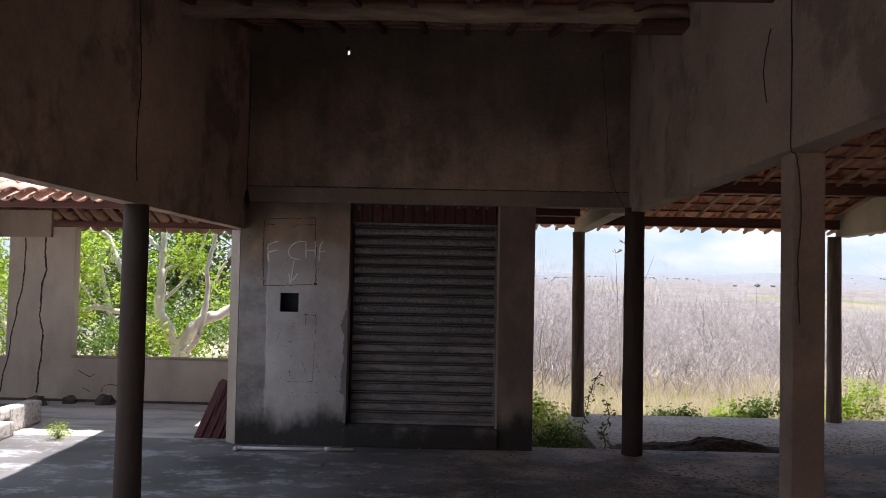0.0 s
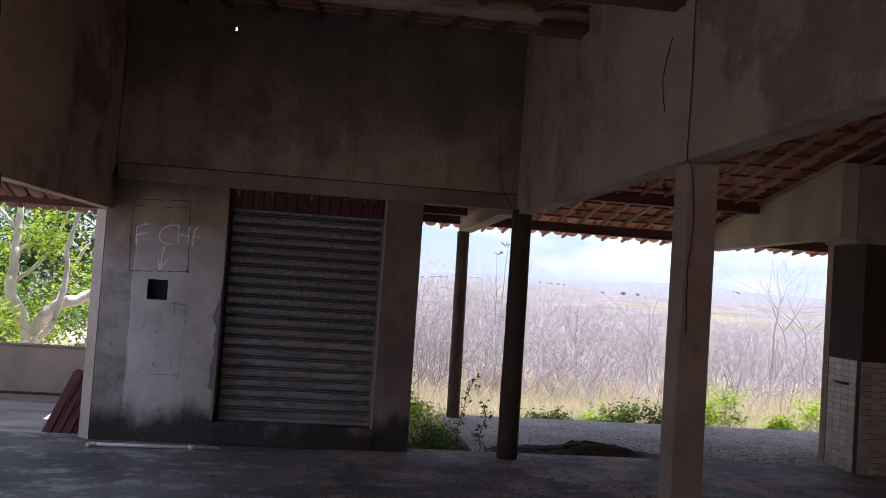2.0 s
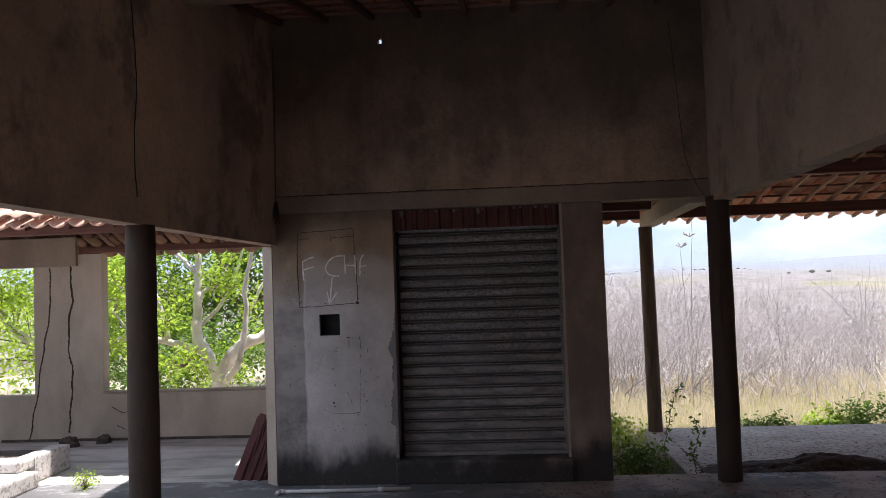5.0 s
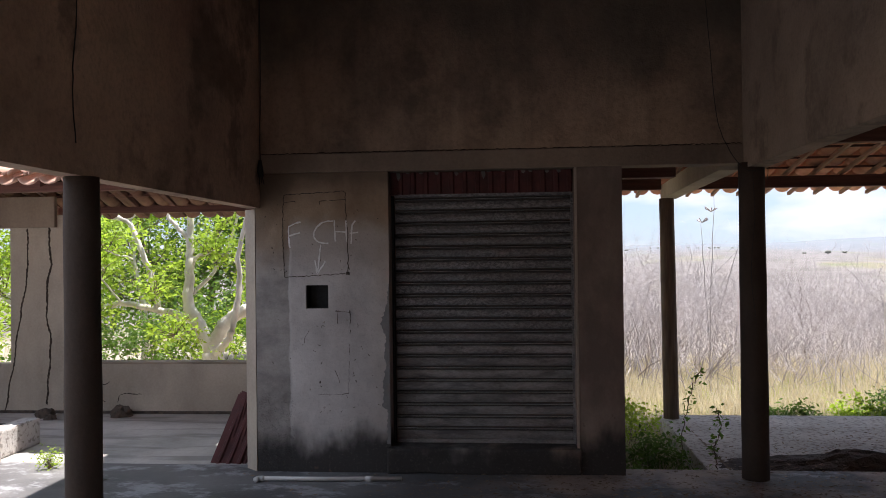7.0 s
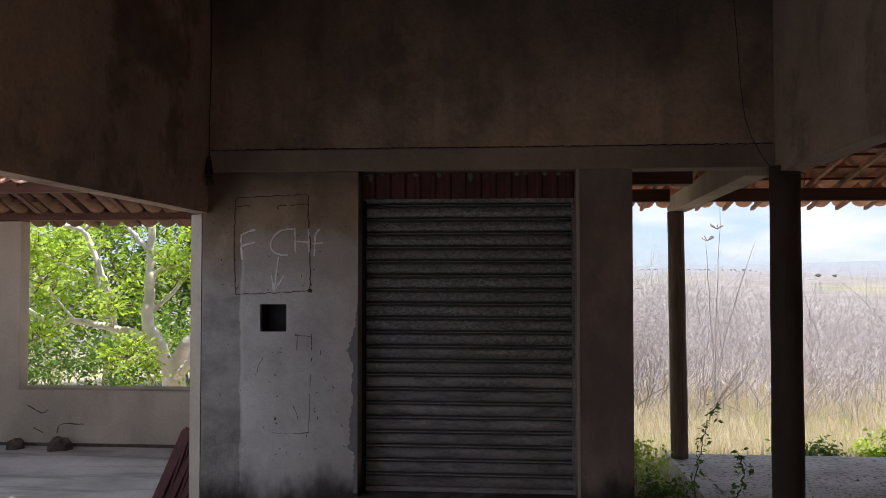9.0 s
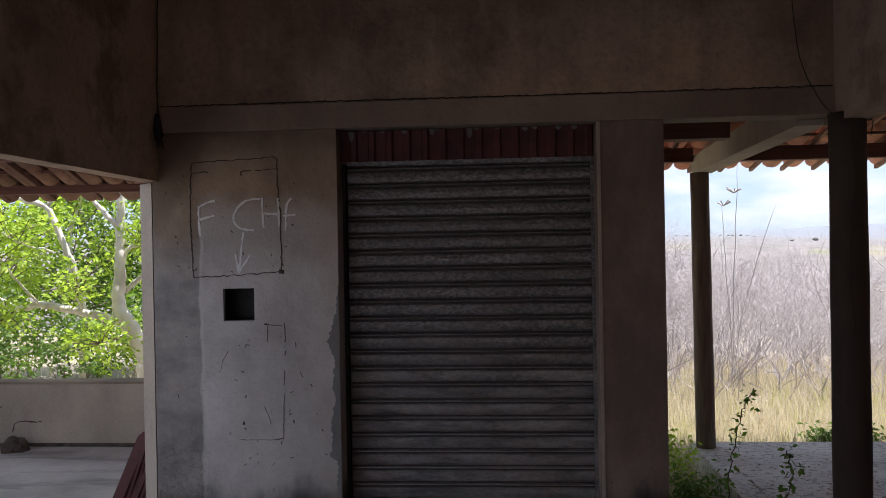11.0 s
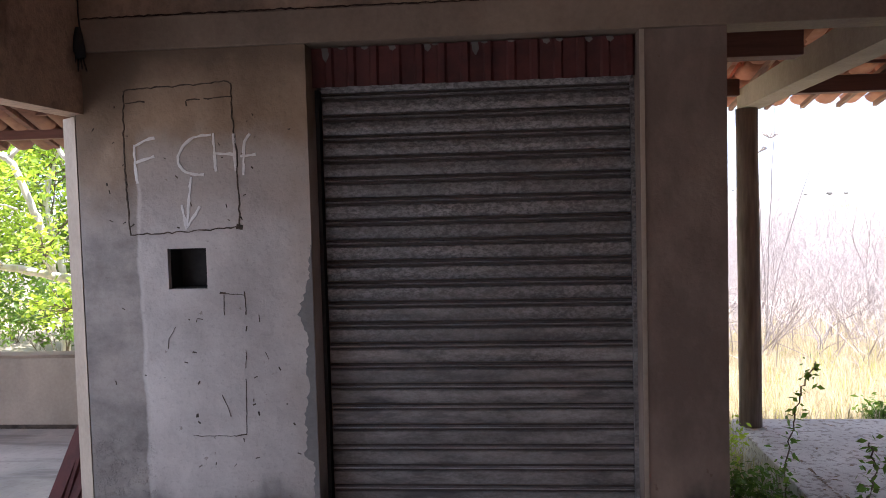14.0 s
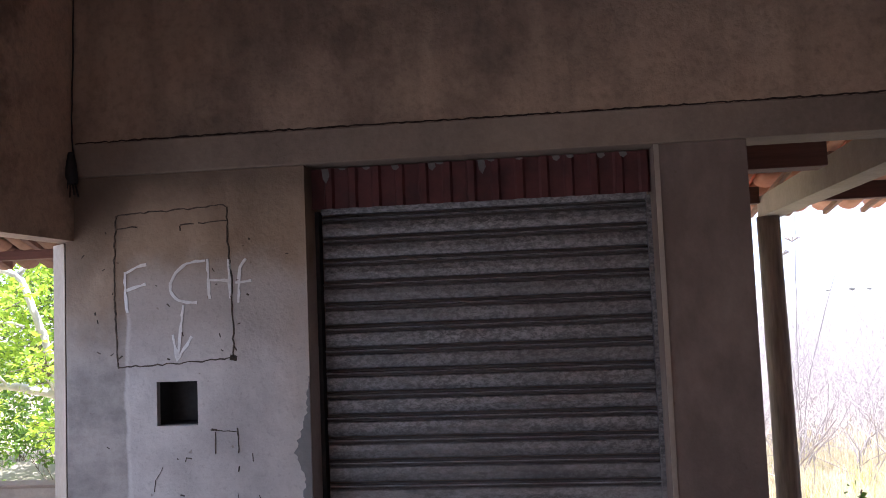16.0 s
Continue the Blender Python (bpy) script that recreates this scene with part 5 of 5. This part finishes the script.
def vine(pts, seed, label):
    r = random.Random(seed)
    vn = thing("vine", label, "vine", pts[0])
    base = Vector(pts[0])
    line = smooth_line([Vector(p) - base for p in pts], 8, 0.012, r)
    part("stem", tube_mesh("stem", line, 0.005, BARK_DARK, 5), None, vn)
    lv, lf = [], []
    leaf_sprays(lv, lf, [(p, Vector((0, 0, 1))) for p in line[3:]], 3, 0.055, r, 0.03)
    part("leaves", mesh_of("leaves", lv, lf, LEAF_DARK), None, vn)


vine([(3.18, 10.2, -0.45), (3.2, 10.2, -0.05), (3.26, 10.25, 0.2), (3.34, 10.3, 0.45), (3.42, 10.3, 0.62)], 1, "thin vine with small dark leaves by the post")
vine([(3.3, 9.2, -0.1), (3.28, 9.2, 0.1), (3.33, 9.2, 0.25), (3.30, 9.2, 0.42)], 2, "thin vine with small dark leaves on the slab")
shrub("weed", "small weed growing from the courtyard floor", (-2.28, 8.6, 0.0), 0.08, 0.12, 90, 3, 0.025)

# bare trees standing before the scrub
DARK_TWIG = simple("brown_twigs", (0.22, 0.185, 0.175), (0.38, 0.325, 0.31), 0.5, 0.95, bump=0)
for i, (x, y, h, rad, mt) in enumerate(((4.1, 17.5, 2.6, 0.022, TWIG), (7.3, 19.0, 2.6, 0.03, DARK_TWIG), (9.6, 21.0, 2.9, 0.03, TWIG), (12.6, 20.0, 3.9, 0.035, TWIG), (6.0, 23.0, 2.8, 0.03, TWIG), (3.6, 20.0, 3.6, 0.028, TWIG), (14.5, 22.0, 4.4, 0.04, TWIG), (10.6, 18.0, 2.2, 0.022, DARK_TWIG))):
    tr = random.Random(300 + i)
    bt = thing("bare_tree", "leafless grey thorn tree rising from the scrub", "tree", (x, y, ground_z(x, y) - 0.03), "bare thorn trees")
    tv, tf = [], []
    for _ in range(2):
        grow(tv, tf, (tr.uniform(-.08, .08), 0, 0), (tr.uniform(-.3, .3), tr.uniform(-.3, .3), 1), h * 0.36, rad, 5, tr, 4, 0.75)
    part("trunk", mesh_of("trunk", tv, tf, mt), None, bt)

# far trees dotted over the hills
fr = random.Random(8)
ball = bmesh.new()
bmesh.ops.create_icosphere(ball, subdivisions=2, radius=1)
ball.verts.ensure_lookup_table()
B_V, B_F = [v.co.copy() for v in ball.verts], [tuple(v.index for v in q.verts) for q in ball.faces]
ball.free()
fv, ff = [], []
for _ in range(45):
    a, d = radians(fr.uniform(-30, 48)), 650 + 750 * fr.random()
    cx, cy = 2 + d * math.sin(a), 9 + d * math.cos(a)
    for _ in range(fr.choice((1, 3, 5, 8))):
        x, y, s = cx + fr.gauss(0, 14), cy + fr.gauss(0, 5), fr.uniform(0.7, 1.7)
        z, b = hills(x, y), len(fv)
        for p in B_V:
            k = s * (1 + 0.7 * noise.noise(p * 2.3 + Vector((x, y, 0))))
            fv.append((x + p.x * k * 1.3, y + p.y * k, z + 0.3 * s + p.z * k * 0.8))
        ff += [tuple(b + q for q in t) for t in B_F]
FAR_LEAF = simple("far_foliage", (0.19, 0.195, 0.17), (0.27, 0.27, 0.235), 0.05, 1.0, bump=0)
tagged(new("far_woods", mesh_of("far_woods", fv, ff, FAR_LEAF)), "dark scattered trees on the far hills", "woods", kind="stuff")

# tall sapling with flat seed heads at its tips
sap = thing("sapling", "tall thin bare sapling with flat seed heads", "sapling", (4.78, 16.0, ground_z(4.78, 16.0)))
for k, (dx, top, dy) in enumerate(((0.12, 3.42, 0.0), (-0.10, 2.74, 0.1), (0.62, 2.74, -0.1))):
    pts = smooth_line([(0, 0, 0), (dx * 0.15, dy * 0.3, top * 0.35), (dx * 0.55, dy, top * 0.7), (dx, dy, top)], 4, 0.01)
    part("stem", tube_mesh("stem", pts, [0.010 - 0.007 * i / (len(pts) - 1) for i in range(len(pts))], TWIG, 5), None, sap)
for x, z in ((0.12, 3.42), (0.05, 2.92), (-0.10, 2.74)):
    hv, hf = [], []
    hr = random.Random(int(z * 10))
    for _ in range(9):
        a = hr.uniform(0, 6.28)
        tube(hv, hf, [(x, 0, z - 0.05), (x + 0.10 * math.cos(a), 0.10 * math.sin(a), z + hr.uniform(-0.01, 0.04))], [0.006, 0.010], 4)
    part("seed_head", mesh_of("seed_head", hv, hf, TWIG), None, sap)

for i, (x, y, h) in enumerate(((-4.5, 15.2, 1.2), (-3.6, 15.6, 1.1), (-5.6, 15.0, 1.3), (-2.3, 15.8, 1.3), (-6.9, 16.2, 1.4), (-3.9, 16.8, 1.6), (-5.4, 17.4, 1.9), (-2.6, 17.0, 1.5), (-6.8, 17.8, 2.0), (-3.2, 19.5, 2.4), (-8.2, 18.5, 2.0), (-1.6, 18.0, 1.9))):
    shrub("shrub", "dense green bush behind the parapet tree", (x, y, ground_z(x, y)), 0.9, h, 120 + i, 14 if y < 16.5 else 16, 0.08 if y < 16.5 else 0.10, LEAF if i % 3 == 1 else LEAF_DARK)

# ---------------- small wall tiles on the pillar ----------------
WT = mesh_of("tile", *(lambda b: ([tuple(v.co) for v in b.verts], [tuple(v.index for v in q.verts) for q in b.faces]))(box(0, 0.114, 0, 0.008, 0, 0.056)), WHITE_TILE)
for j in range(19):
    for i in range(3):
        t = new("tile", WT)
        t.parent = pillar
        t.location = (7.045 + i * 0.119, 8.411, 0.004 + j * 0.0605)
for j in range(19):
    for i in range(4):
        t = new("tile", WT)
        t.parent = pillar
        t.rotation_euler = (0, 0, radians(-90))
        t.location = (7.031, 8.95 - i * 0.12, 0.004 + j * 0.0605)
rail = thing("bracket", "dark metal bracket on the tiled pillar", "bracket", (7.015, 8.80, 0.90))
rail.rotation_euler = (0, 0, radians(-90))
part("bar", tube_mesh("bar", [(0, 0, 0), (0.22, 0, 0)], 0.014, BLACK, 8), None, rail)
